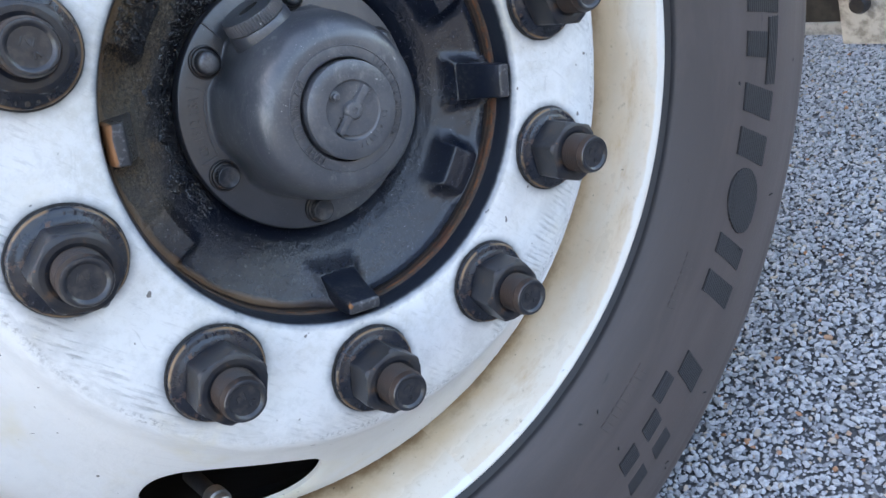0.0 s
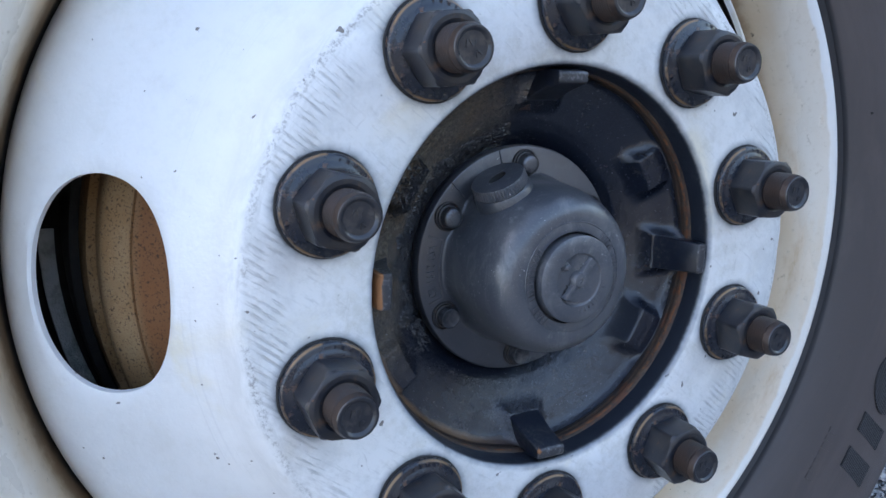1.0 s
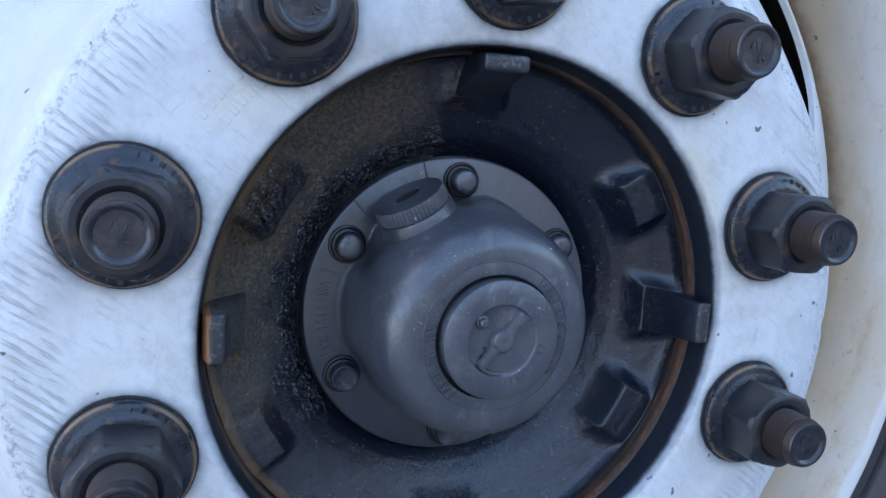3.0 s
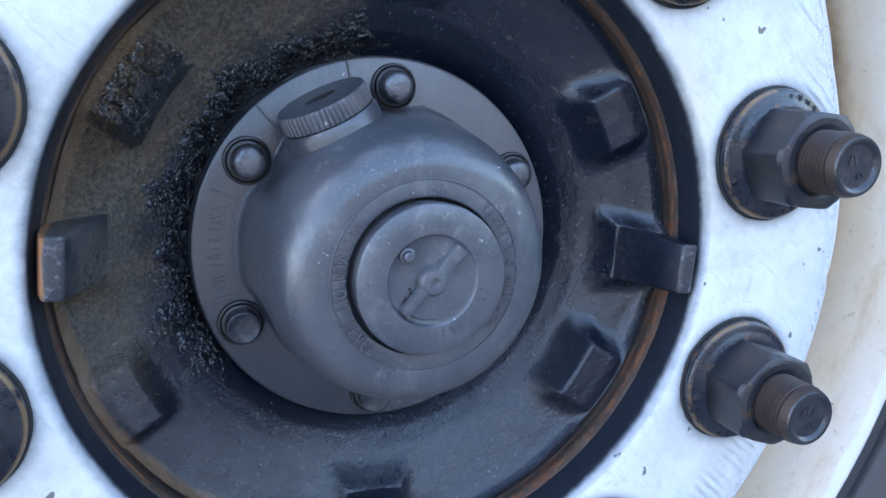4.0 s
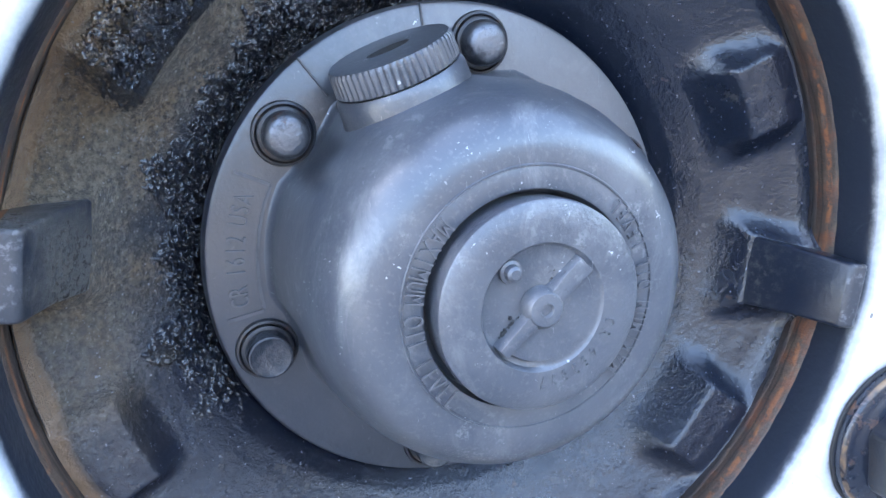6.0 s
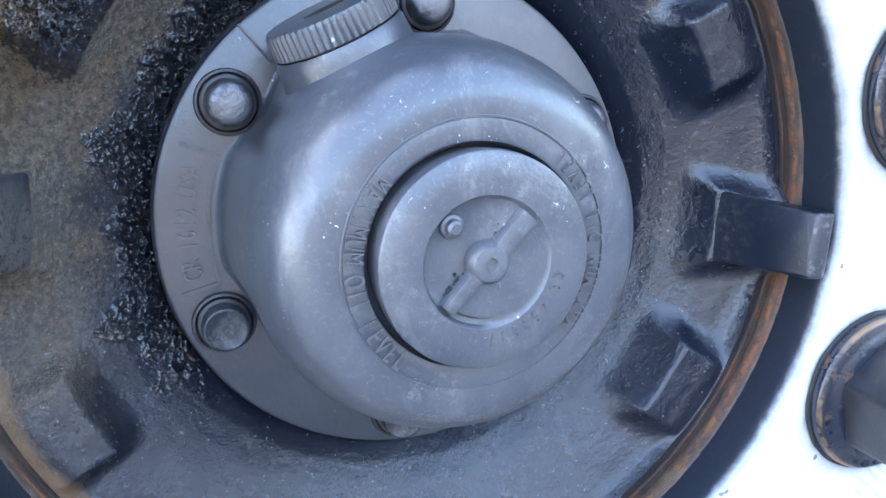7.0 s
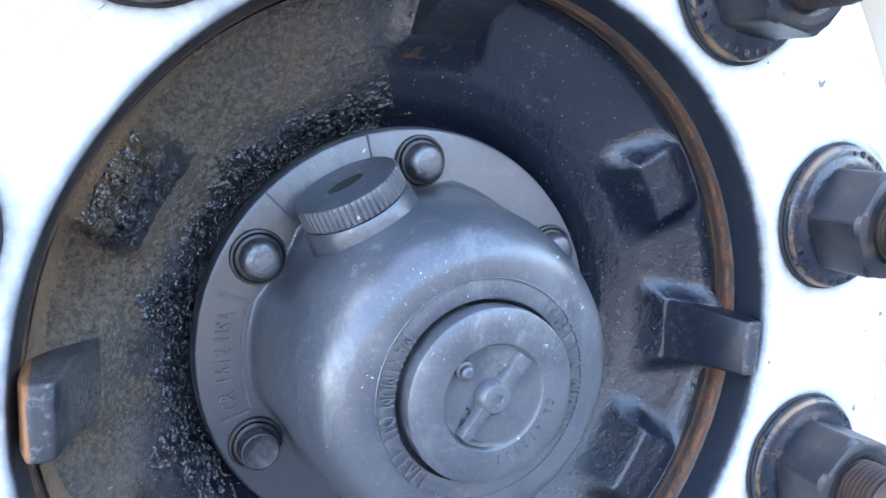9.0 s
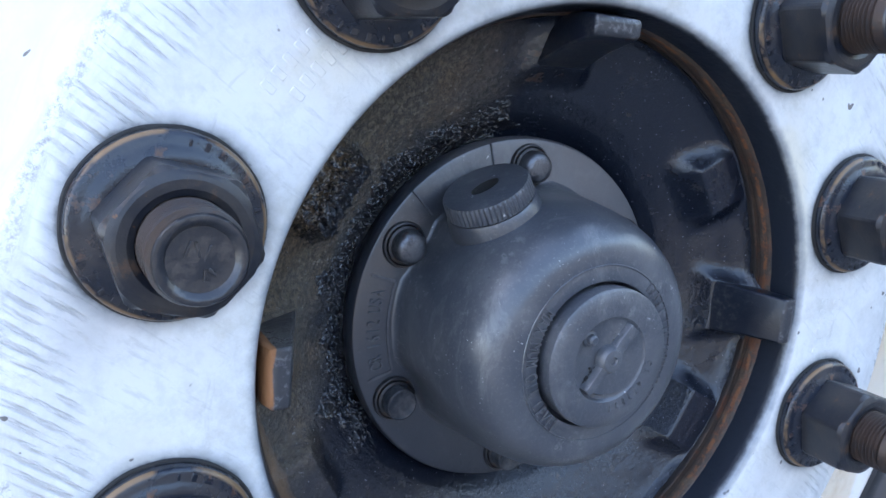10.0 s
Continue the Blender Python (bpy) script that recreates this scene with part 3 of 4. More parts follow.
def block(corners, bevel=0.002, segments=3):
    """A solid from four back and four front corners, with rounded edges."""
    bm = bmesh.new()
    v = [bm.verts.new(c) for c in corners]
    for f in ((0, 3, 2, 1), (4, 5, 6, 7), (0, 1, 5, 4), (1, 2, 6, 5), (2, 3, 7, 6), (3, 0, 4, 7)):
        bm.faces.new([v[i] for i in f])
    if bevel:
        bmesh.ops.bevel(bm, geom=list(bm.edges), offset=bevel, segments=segments, profile=0.6, affect="EDGES")
    return bm


def box(x0, x1, y0, y1, z0, z1, bevel=0.002, segments=2):
    return block([(x0, y0, z0), (x1, y0, z0), (x1, y1, z0), (x0, y1, z0), (x0, y0, z1), (x1, y0, z1), (x1, y1, z1), (x0, y1, z1)], bevel, segments)


def rod(p, q, radii, n=20):
    """A turned rod from p to q; radii: (share of the way, radius)."""
    p, q = Vector(p), Vector(q)
    d = (q - p).normalized()
    u = d.orthogonal().normalized()
    w = d.cross(u)
    bm = bmesh.new()
    rings = []
    for s, r in radii:
        c = p.lerp(q, s)
        rings.append([bm.verts.new(c + (u * math.cos(2 * math.pi * k / n) + w * math.sin(2 * math.pi * k / n)) * r) for k in range(n)])
    for a, b in zip(rings, rings[1:]):
        for k in range(n):
            bm.faces.new((a[k], a[(k + 1) % n], b[(k + 1) % n], b[k]))
    bm.faces.new(rings[0])
    bm.faces.new(rings[-1])
    return bm


def text_mesh(body, size):
    """The outline of a word in the built-in font, flat in x and y, centred."""
    cu = bpy.data.curves.new("lettering", "FONT")
    cu.body, cu.size, cu.align_x, cu.extrude = body, size, "CENTER", size * 0.055
    ob = bpy.data.objects.new("lettering", cu)
    scene.collection.objects.link(ob)
    me = bpy.data.meshes.new_from_object(ob.evaluated_get(bpy.context.evaluated_depsgraph_get()))
    bpy.data.objects.remove(ob)
    bpy.data.curves.remove(cu)
    return me


def arc_text(words, r, a, step, size, y, slope, material, parent, label, at):
    """Raised characters round the axle, read clockwise with their heads outward."""
    bm = bmesh.new()
    for ch in words:
        if ch != " ":
            me = text_mesh(ch, size)
            head = (polar(1, a) + Vector((0, slope, 0))).normalized()
            side = polar(1, a + 90)
            m = Matrix((side * 0.62, head, side.cross(head))).transposed().to_4x4()
            m.translation = polar(r, a, y) - head * (0.35 * size)
            me.transform(m)
            bm.from_mesh(me)
            bpy.data.meshes.remove(me)
        a += step if ch != " " else step * 0.8
    return part("lettering", bm, material, parent, label, at, 30)


# ---------------------------------------------------------------- ground
def fbm(x, y, z=0.0):
    return noise.fractal(Vector((x, y, z)), 1.0, 2.0, 3)


bm = bmesh.new()
bmesh.ops.create_grid(bm, x_segments=60, y_segments=60, size=1.0)
for v in bm.verts:
    # finer near the wheel, reaching far out
    for i, c in ((0, 0.6), (1, 0.1)):
        t = v.co[i]
        v.co[i] = c + 1.6 * t + math.copysign(abs(t) ** 9, t) * 398
    v.co.z = -0.004 + (0.0015 * fbm(v.co.x * 3, v.co.y * 3) if v.co.length < 4 else 0)
ground = part("ground", bm, GROUND, None, "", None)
tagged(ground, "grey chip-seal asphalt in the truck's shade", "ground", kind="structure")


def scatter_stones():
    """Angular light stones set in the tar."""
    rng = random.Random(5)
    ico = bmesh.new()
    bmesh.ops.create_icosphere(ico, subdivisions=1, radius=1.0)
    base = np.array([v.co[:] for v in ico.verts])
    faces = [[v.index for v in f.verts] for f in ico.faces]
    ico.free()
    verts, polys = [], []
    step = 0.0054
    for ix in range(int(1.75 / step)):
        for iy in range(int(1.25 / step)):
            x = 0.10 + ix * step + rng.uniform(-0.0033, 0.0033)
            y = -0.42 + iy * step + rng.uniform(-0.0033, 0.0033)
            # the camera sees the ground only beside the tyre
            if y > 0.05 + 0.62 * (x - 0.1) or y < -0.42 + 0.33 * (x - 0.15) or rng.random() < 0.07:
                continue
            size = 0.0019 + 0.0027 * rng.random() ** 2.0
            s = np.array([size * rng.uniform(0.8, 1.5), size * rng.uniform(0.7, 1.1), size * rng.uniform(0.55, 0.95)])
            p = base * s * np.array([[rng.uniform(0.62, 1.22)] for _ in range(12)])
            a = rng.uniform(0, 6.28)
            c, q = math.cos(a), math.sin(a)
            p = p @ np.array([[c, q, 0], [-q, c, 0], [0, 0, 1]]) + (x, y, size * 0.12)
            k = len(verts)
            verts.extend(p.tolist())
            polys.extend([[i + k for i in f] for f in faces])
    octa = np.array([(1, 0, 0), (-1, 0, 0), (0, 1, 0), (0, -1, 0), (0, 0, 1), (0, 0, -1)], float)
    tris = ((0, 2, 4), (2, 1, 4), (1, 3, 4), (3, 0, 4))
    for _ in range(64000):
        x, y = rng.uniform(0.10, 1.85), rng.uniform(-0.42, 0.83)
        if y > 0.05 + 0.62 * (x - 0.1) or y < -0.42 + 0.33 * (x - 0.15):
            continue
        size = rng.uniform(0.0012, 0.0026)
        p = octa * [size * rng.uniform(0.8, 1.3), size * rng.uniform(0.7, 1.1), size * 0.8]
        a = rng.uniform(0, 6.28)
        c, q = math.cos(a), math.sin(a)
        p = p @ np.array([[c, q, 0], [-q, c, 0], [0, 0, 1]]) + (x, y, -0.0008)
        k = len(verts)
        verts.extend(p.tolist())
        polys.extend([[i + k for i in f] for f in tris])
    me = bpy.data.meshes.new("road_stones")
    me.from_pydata(verts, [], polys)
    me.materials.append(STONE)
    ob = new("road_stones", me)
    tagged(ob, "pale grey angular stones pressed into dark tar", "gravel", kind="stuff")


scatter_stones()

# ---------------------------------------------------------------- truck above and behind the wheel
# The body is out of view; its plain box keeps sun off the wheel
truck = thing("truck_body", "plain white truck body above the wheel, unseen, added to block the sun", "truck", (0, 0, 1.15), kind="structure")
part("panel", box(-3.0, 5.0, 0.35, 2.4, 0.0, 2.7, 0.03), BODY, truck)
part("underbody", box(-2.6, 4.8, 0.45, 1.95, -0.50, -0.03, 0.02), BLACK, truck, "black chassis underside")

# Added screen, never in view: darkens low reflections in hub and cap
wall = part("low_sky_screen", box(-14, 14, -7.4, -7.0, -0.004, 2.2, 0.02), plain("dull_screen", (0.085, 0.085, 0.085), (0.07, 0.07, 0.07), 0.9, 0, 2, 0.0), None)
tagged(wall, "unseen dull screen added to hold back the low sky", "wall", kind="structure")

flap = thing("mud_flap", "black rubber mud flap behind the wheel", "mud flap", (0.745, 0.40, 0.216))
part("flap", box(0.0, 0.010, -0.222, 0.26, 0.016, 0.60, 0.003), FLAP, flap)
part("lower_strip", box(-0.003, 0.012, -0.222, 0.26, 0.0, 0.017, 0.004), GREY_PLATE, flap, "dusty grey lower strip")
bracket = thing("step_bracket", "chipped white steel bracket with a black bolt", "bracket", (0.745, 0.08, 0.208))
part("plate", box(-0.012, 0.0, -0.12, 0.098, 0.0, 0.62, 0.003), BRACKET, bracket)
for z in (0.052, 0.20, 0.40):
    part("bolt", rod((-0.011, 0.070, z), (-0.022, 0.070, z), [(0, 0.012), (0.6, 0.012), (1, 0.009)], 18), NUT, bracket, "black bolt head")

# ---------------------------------------------------------------- tyre
TYRE_SIDE = [(0.2940, 0.064), (0.2975, 0.0520), (0.2995, 0.0455), (0.3020, 0.0420), (0.3050, 0.0404), (0.3068, 0.0394), (0.3074, 0.0362), (0.3085, 0.0344), (0.3108, 0.0326), (0.3150, 0.0295),
             (0.330, 0.0200), (0.350, 0.0130), (0.370, 0.0090), (0.390, 0.0085), (0.405, 0.0105), (0.420, 0.0145), (0.440, 0.0225),
             (0.4600, 0.0315), (0.4640, 0.0330), (0.4680, 0.0362), (0.4740, 0.0375), (0.4900, 0.0450), (0.5010, 0.0520), (0.5060, 0.0600), (0.5150, 0.0660), (0.5220, 0.0750), (0.5255, 0.0900)]


def tyre_profile():
    ribs = []
    y = 0.0900
    for width in (0.030, 0.029, 0.030, 0.029, 0.030):
        ribs += [(0.5265, y), (0.5270, y + width - 0.009), (0.5270, y + width - 0.008), (0.5130, y + width - 0.006), (0.5130, y + width - 0.001)]
        y += width
    mid = 0.0900 + (y - 0.0900 - 0.008) / 2
    back = [(r, 2 * mid - yy) for r, yy in reversed(TYRE_SIDE)]
    return TYRE_SIDE + ribs[:-3] + back


def squash(r, a, y):
    """The tyre stands flat on the ground."""
    z = 0.5 + r * math.cos(radians(a))
    if z < 0.001:
        r = -0.499 / math.cos(radians(a))
        y = y - 0.006 if y < 0.14 else y + 0.006
    return r, y


def sidewall_y(r):
    for (r0, y0), (r1, y1) in zip(TYRE_SIDE, TYRE_SIDE[1:]):
        if r0 <= r <= r1:
            return y0 + (y1 - y0) * (r - r0) / (r1 - r0)
    return 0.05


tyre = thing("truck_tyre", "worn black truck tyre with raised sidewall marks, standing on asphalt", "tyre")
part("casing", lathe(tyre_profile(), 220, warp=squash), RUBBER, tyre, "", HUB, 50)


def sidewall_plate(name, outline, thick, material):
    """A raised plate on the sidewall from an outline of (angle, radius)."""
    bm = bmesh.new()
    top = [bm.verts.new(polar(r, a, sidewall_y(r) - thick)) for a, r in outline]
    low = [bm.verts.new(polar(r, a, sidewall_y(r) + 0.001)) for a, r in outline]
    n = len(outline)
    bm.faces.new(top)
    for i in range(n):
        bm.faces.new((top[i], top[(i + 1) % n], low[(i + 1) % n], low[i]))
    ob = part(name, bm, material, tyre, "", HUB, 30)
    return ob


# Plain raised slabs where the big sidewall marks stand: each from angle to angle, radius to radius, with a lean
for a0, a1, r0, r1, lean in ((97.0, 100.2, 0.359, 0.392, 0.8), (101.8, 105.2, 0.359, 0.392, 0.8), (106.3, 113.9, 0.3815, 0.392, 0.0), (107.5, 110.4, 0.359, 0.3795, 0.4),
                             (113.6, 116.9, 0.360, 0.3915, 1.2), (118.9, 122.3, 0.360, 0.3915, 1.1), (132.2, 134.7, 0.362, 0.395, 1.3), (137.0, 139.8, 0.362, 0.398, 1.0),
                             (147.3, 150.3, 0.374, 0.404, 1.0), (151.0, 154.6, 0.362, 0.3725, 0.2), (155.6, 158.8, 0.371, 0.409, 1.1), (160.6, 163.8, 0.371, 0.409, 1.1)):
    k = 5
    low = [(a0 + (a1 - a0) * i / k, r0) for i in range(k + 1)]
    high = [(a1 + lean - (a1 - a0) * i / k, r1) for i in range(k + 1)]
    sidewall_plate("raised_mark", low + high, 0.0014, LETTER)
sidewall_plate("raised_mark", [(127.8 + 3.9 * math.sin(t / 4) + 0.5 * math.cos(t / 4), 0.3775 + 0.0180 * math.cos(t / 4) + 0.002 * math.sin(t / 4)) for t in range(25)], 0.0014, LETTER)
for a0, r0, n in ((136, 0.338, 7), (152, 0.338, 9), (300, 0.335, 9), (330, 0.345, 6)):
    for k in range(n):
        a = a0 + 1.15 * k
        sidewall_plate("small_mark", [(a, r0), (a + 0.75, r0), (a + 0.75, r0 + 0.008), (a, r0 + 0.008)], 0.0006, RUBBER)
for k in range(6):
    sidewall_plate("wear_bar", [(-38 + b, 0.3265 + 0.0042 * k + q) for q in (0, 0.0022) for b in ((0, 2, 4, 6.3) if q == 0 else (6.3, 4, 2, 0))], 0.0010, LETTER)


arc_text("GRWH-09995", 0.3145, -38.3, 0.80, 0.0068, sidewall_y(0.3145), (sidewall_y(0.3175) - sidewall_y(0.3115)) / 0.006, LETTER, tyre, "small raised mould number", HUB)
rng = random.Random(11)
for k in range(70):
    a, r = rng.uniform(0, 360), rng.uniform(0.32, 0.47)
    p = polar(r, a, sidewall_y(r))
    part("vent_spew", rod(p + Vector((0, 0.001, 0)), p + Vector((rng.uniform(-0.004, 0.004), -0.0015, rng.uniform(-0.002, 0.002))), [(0, 0.0009), (1, 0.0006)], 6), LETTER, tyre, "", HUB)

# ---------------------------------------------------------------- wheel: rim and disc
wheel = thing("steel_wheel", "white-painted steel truck wheel with oval hand holes, scuffed", "wheel")
RIM_PROFILE = [(0.2915, 0.0640), (0.2952, 0.0520), (0.2975, 0.0455), (0.2988, 0.0415), (0.2987, 0.0390), (0.2974, 0.0375), (0.2955, 0.0378), (0.2928, 0.0405),
               (0.2885, 0.0465), (0.2835, 0.0545), (0.2795, 0.0640), (0.2764, 0.0760), (0.2735, 0.0900), (0.2715, 0.1010), (0.2690, 0.1120), (0.2640, 0.1240), (0.2620, 0.1500),
               (0.2640, 0.1900), (0.2760, 0.2150), (0.2800, 0.2400), (0.2960, 0.2520), (0.2980, 0.2480), (0.2860, 0.2350), (0.2820, 0.2150), (0.2700, 0.1850),
               (0.2660, 0.1500), (0.2680, 0.1250), (0.2740, 0.1130), (0.2800, 0.1010), (0.2840, 0.0720)]
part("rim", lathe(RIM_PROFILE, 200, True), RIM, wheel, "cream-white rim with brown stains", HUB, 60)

DISC_OUT = [(0.1750, -0.0100), (0.1775, -0.0093), (0.1800, -0.0070), (0.1840, -0.0020), (0.1900, 0.0060), (0.1980, 0.0155), (0.2090, 0.0275), (0.2180, 0.0370),
            (0.2270, 0.0455), (0.2380, 0.0545), (0.2490, 0.0630), (0.2580, 0.0710), (0.2640, 0.0790), (0.2680, 0.0890), (0.2695, 0.1000), (0.2695, 0.1080)]
LENGTHS = [0.0]
for (ra, ya), (rb, yb) in zip(DISC_OUT, DISC_OUT[1:]):
    LENGTHS.append(LENGTHS[-1] + math.hypot(rb - ra, yb - ya))


def disc_point(a, s, depth=0.0):
    """A point of the sloping disc: angle, length along its profile, depth under the face."""
    s = min(max(s, 0.0), LENGTHS[-1])
    r = float(np.interp(s, LENGTHS, [p[0] for p in DISC_OUT]))
    y = float(np.interp(s, LENGTHS, [p[1] for p in DISC_OUT]))
    e = 0.004
    r1, y1 = (float(np.interp(min(s + e, LENGTHS[-1]), LENGTHS, [p[i] for p in DISC_OUT])) for i in (0, 1))
    r0, y0 = (float(np.interp(max(s - e, 0), LENGTHS, [p[i] for p in DISC_OUT])) for i in (0, 1))
    d = math.hypot(r1 - r0, y1 - y0)
    nr, ny = (y1 - y0) / d, -(r1 - r0) / d
    return polar(r - nr * depth, a, y - ny * depth)


HOLE_S, HOLE_H, HOLE_A = 0.0783, 0.0378, 13.7      # hole: middle and half length along the slope, half width in degrees


def disc_mesh():
    bm = bmesh.new()
    nu, nv = 36, 18
    edge = [(-36 + 72 * i / nu, 0.0) for i in range(nu)]
    edge += [(36, LENGTHS[-1] * i / nv) for i in range(nv)]
    edge += [(36 - 72 * i / nu, LENGTHS[-1]) for i in range(nu)]
    edge += [(-36, LENGTHS[-1] * (1 - i / nv)) for i in range(nv)]
    steps = [0.0, 0.035, 0.10, 0.2, 0.32, 0.46, 0.6, 0.74, 0.87, 1.0]
    for h in range(5):
        mid = 72.0 * h
        for side, depth in ((0, 0.0), (1, 0.0042)):
            rings = []
            for t in steps:
                ring = []
                for u, s in edge:
                    du, ds = u / HOLE_A, (s - HOLE_S) / HOLE_H
                    d = (abs(du) ** 2.15 + abs(ds) ** 2.15) ** (1 / 2.15)
                    hu, hs = u / d, HOLE_S + (s - HOLE_S) / d
                    bulge = depth + (0.0012 if t == 0 and side == 0 else 0.0)
                    ring.append(bm.verts.new(disc_point(mid + hu + (u - hu) * t, hs + (s - hs) * t, bulge)))
                rings.append(ring)
            n = len(edge)
            for a, b in zip(rings, rings[1:]):
                for i in range(n):
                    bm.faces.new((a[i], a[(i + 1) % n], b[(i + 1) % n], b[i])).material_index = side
            if side == 0:
                lip = rings[0]
            else:
                for i in range(n):
                    bm.faces.new((lip[i], rings[0][i], rings[0][(i + 1) % n], lip[(i + 1) % n]))
    flat = [(0.1750, -0.0100), (0.160, -0.0101), (0.1430, -0.0101), (0.125, -0.0101), (0.1140, -0.0100), (0.1131, -0.0096), (0.1123, -0.0086), (0.1113, -0.0056), (0.1099, 0.0028), (0.1099, 0.0042), (0.1750, 0.0000)]
    lathe(flat, 5 * nu, bm=bm, a0=-36, a1=324)
    bmesh.ops.remove_doubles(bm, verts=bm.verts, dist=0.0002)
    return bm


disc = part("disc", disc_mesh(), WHITE, wheel, "white disc face with tool marks", HUB, 42)
# Back faces in black, to keep the hand holes dark
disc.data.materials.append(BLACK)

# tiny raised foundry marks on the bolt face, unreadable
for a0, r0, n in ((-36.5, 0.137, 6), (-35.0, 0.130, 7), (103.5, 0.137, 7), (105.0, 0.129, 6)):
    for k in range(n):
        er, et = polar(1, a0 + k * 1.9), polar(1, a0 + k * 1.9 + 90)
        c = er * r0
        y = Vector((0, -0.0100, 0))
        pts = [c + et * sx * 0.0011 + er * sr * 0.0021 + y + Vector((0, dy, 0)) for dy in (0.0004, -0.0003) for sx, sr in ((-1, -1), (1, -1), (1, 1), (-1, 1))]
        part("stamped_mark", block(pts, 0.0002, 1), WHITE, wheel, "", HUB)

# tyre valve in one hand hole
V0, V1 = Vector((-0.150, 0.092, -0.186)), Vector((-0.1445, 0.030, -0.1815))
valve = part("valve_stem", rod(V0, V1, [(0, 0.0052), (0.62, 0.0048), (0.64, 0.0052)], 18), FLAP, wheel, "dark rubber-coated valve stem", HUB)
part("valve_cap", rod(V0.lerp(V1, 0.62), V1, [(0, 0.0064), (0.05, 0.0070), (0.45, 0.0070), (0.5, 0.0058), (0.75, 0.0055), (0.78, 0.0042), (1, 0.0036)], 18), VALVE, valve, "bright metal valve cap")

# ---------------------------------------------------------------- brake drum behind the disc
drum = thing("brake_drum", "rusty brown cast brake drum seen through the hand holes", "brake drum")
part("drum_face", lathe([(0.1200, 0.0300), (0.1800, 0.0560), (0.1960, 0.0660), (0.2085, 0.0752), (0.2098, 0.0776), (0.2112, 0.0766), (0.2195, 0.0845), (0.2225, 0.0875), (0.2240, 0.0930), (0.2240, 0.1150), (0.2285, 0.1180), (0.2300, 0.1250), (0.2312, 0.1900), (0.1300, 0.1950)], 140), DRUM, drum, "", HUB, 30)
part("drum_band", lathe([(0.2313, 0.1300), (0.2360, 0.1330), (0.2375, 0.1400), (0.2375, 0.1880), (0.2313, 0.1900)], 120), BLACK, drum, "black drum band", HUB)
# Grey strip stands in for the ground seen between drum and rim
part("grey_strip", fill_ends(lathe([(0.2420, 0.1700), (0.2505, 0.1680), (0.2510, 0.1695), (0.2425, 0.1715)], 24, True, -135, -70)), GREY_PLATE, drum, "dull grey strip standing in for ground seen through the gap", HUB)
# Added sheet: black in place of shade, closes the view past the drum
part("shade_sheet", lathe([(0.08, 0.2), (0.2655, 0.2), (0.2655, 0.206), (0.08, 0.206)], 80, True), BLACK, drum, "black sheet added as the dark behind the drum", HUB)

# ---------------------------------------------------------------- hub
hub = thing("wheel_hub", "black cast-iron wheel hub with rust ring and greasy face", "wheel hub")


HUB_PROFILE = [(0.1090, 0.0116), (0.1082, 0.0136), (0.1068, 0.0157), (0.1040, 0.0176), (0.1000, 0.0195), (0.0945, 0.0222), (0.0880, 0.0256), (0.0820, 0.0291), (0.0760, 0.0336), (0.0715, 0.0386), (0.0680, 0.0428), (0.040, 0.046)]
HUB_R, HUB_Y = [p[0] for p in reversed(HUB_PROFILE)], [p[1] for p in reversed(HUB_PROFILE)]
# cast-on pads: angle, inner radius, half width, depth at that radius and at the ring, fillet
PADS = [(76, 0.0912, 0.0116, 0.0142, 0.0126, 0.0060), (138.5, 0.0915, 0.0128, 0.0132, 0.0122, 0.0062), (258.2, 0.0932, 0.0120, 0.0136, 0.0112, 0.0040), (318, 0.0905, 0.0128, 0.0125, 0.0095, 0.0046)]
LUGS = (18, 108, 198, 288)


def rise(u):
    """A fillet at the foot and a tight round at the top."""
    u = min(max(u, 0.0), 1.3)
    w, k = 1.12 * u * u, 0.16
    h = min(max(0.5 + 0.5 * (1.0 - w) / k, 0.0), 1.0)
    return min(1.0, max(0.0, h * w + (1.0 - h) - k * h * (1 - h)))


def lug_half(r):
    return 0.0113 - 0.0020 * min(max((r - 0.090) / 0.0125, 0.0), 1.0)


def hub_y(r, a):
    """Depth of the hub's face: the dished casting with its pads and the fillets of its lugs."""
    y = float(np.interp(r, HUB_R, HUB_Y))
    for pa, r0, hw, f0, f1, fil in PADS:
        d = (a - pa + 180) % 360 - 180
        if abs(d) < 16 and r > r0 - 2 * fil:
            m = rise((hw - abs(r * math.sin(radians(d)))) / (1.65 * fil) + 0.85) * rise((r - r0) / (1.65 * fil) + 0.85)
            front = f0 + (f1 - f0) * min(max((r - r0) / (0.103 - r0), 0), 1)
            if front < y:
                y += (front - y) * m
    for la in LUGS:
        d = (a - la + 180) % 360 - 180
        if abs(d) < 15 and r > 0.081:
            out = max(abs(r * math.sin(radians(d))) - lug_half(r), 0.0)
            inn = max(0.0925 - r, 0.0)
            k = max(0.0, 1.0 - math.hypot(out, inn) / 0.0085)
            y -= 0.0056 * k * k
    return y


def hub_face_mesh():
    bm = bmesh.new()
    n = 720
    radii = [0.1090 - 0.00058 * k for k in range(70)] + [0.064, 0.040]
    rows = []
    for i in range(n):
        a = 360 * i / n
        rows.append([bm.verts.new(polar(r, a, hub_y(r, a) + 0.0005 * fbm(r * 70 + 3, a * 0.06))) for r in radii])
    for i in range(n):
        p, q = rows[i], rows[(i + 1) % n]
        for k in range(len(radii) - 1):
            bm.faces.new((p[k], q[k], q[k + 1], p[k + 1]))
    return bm


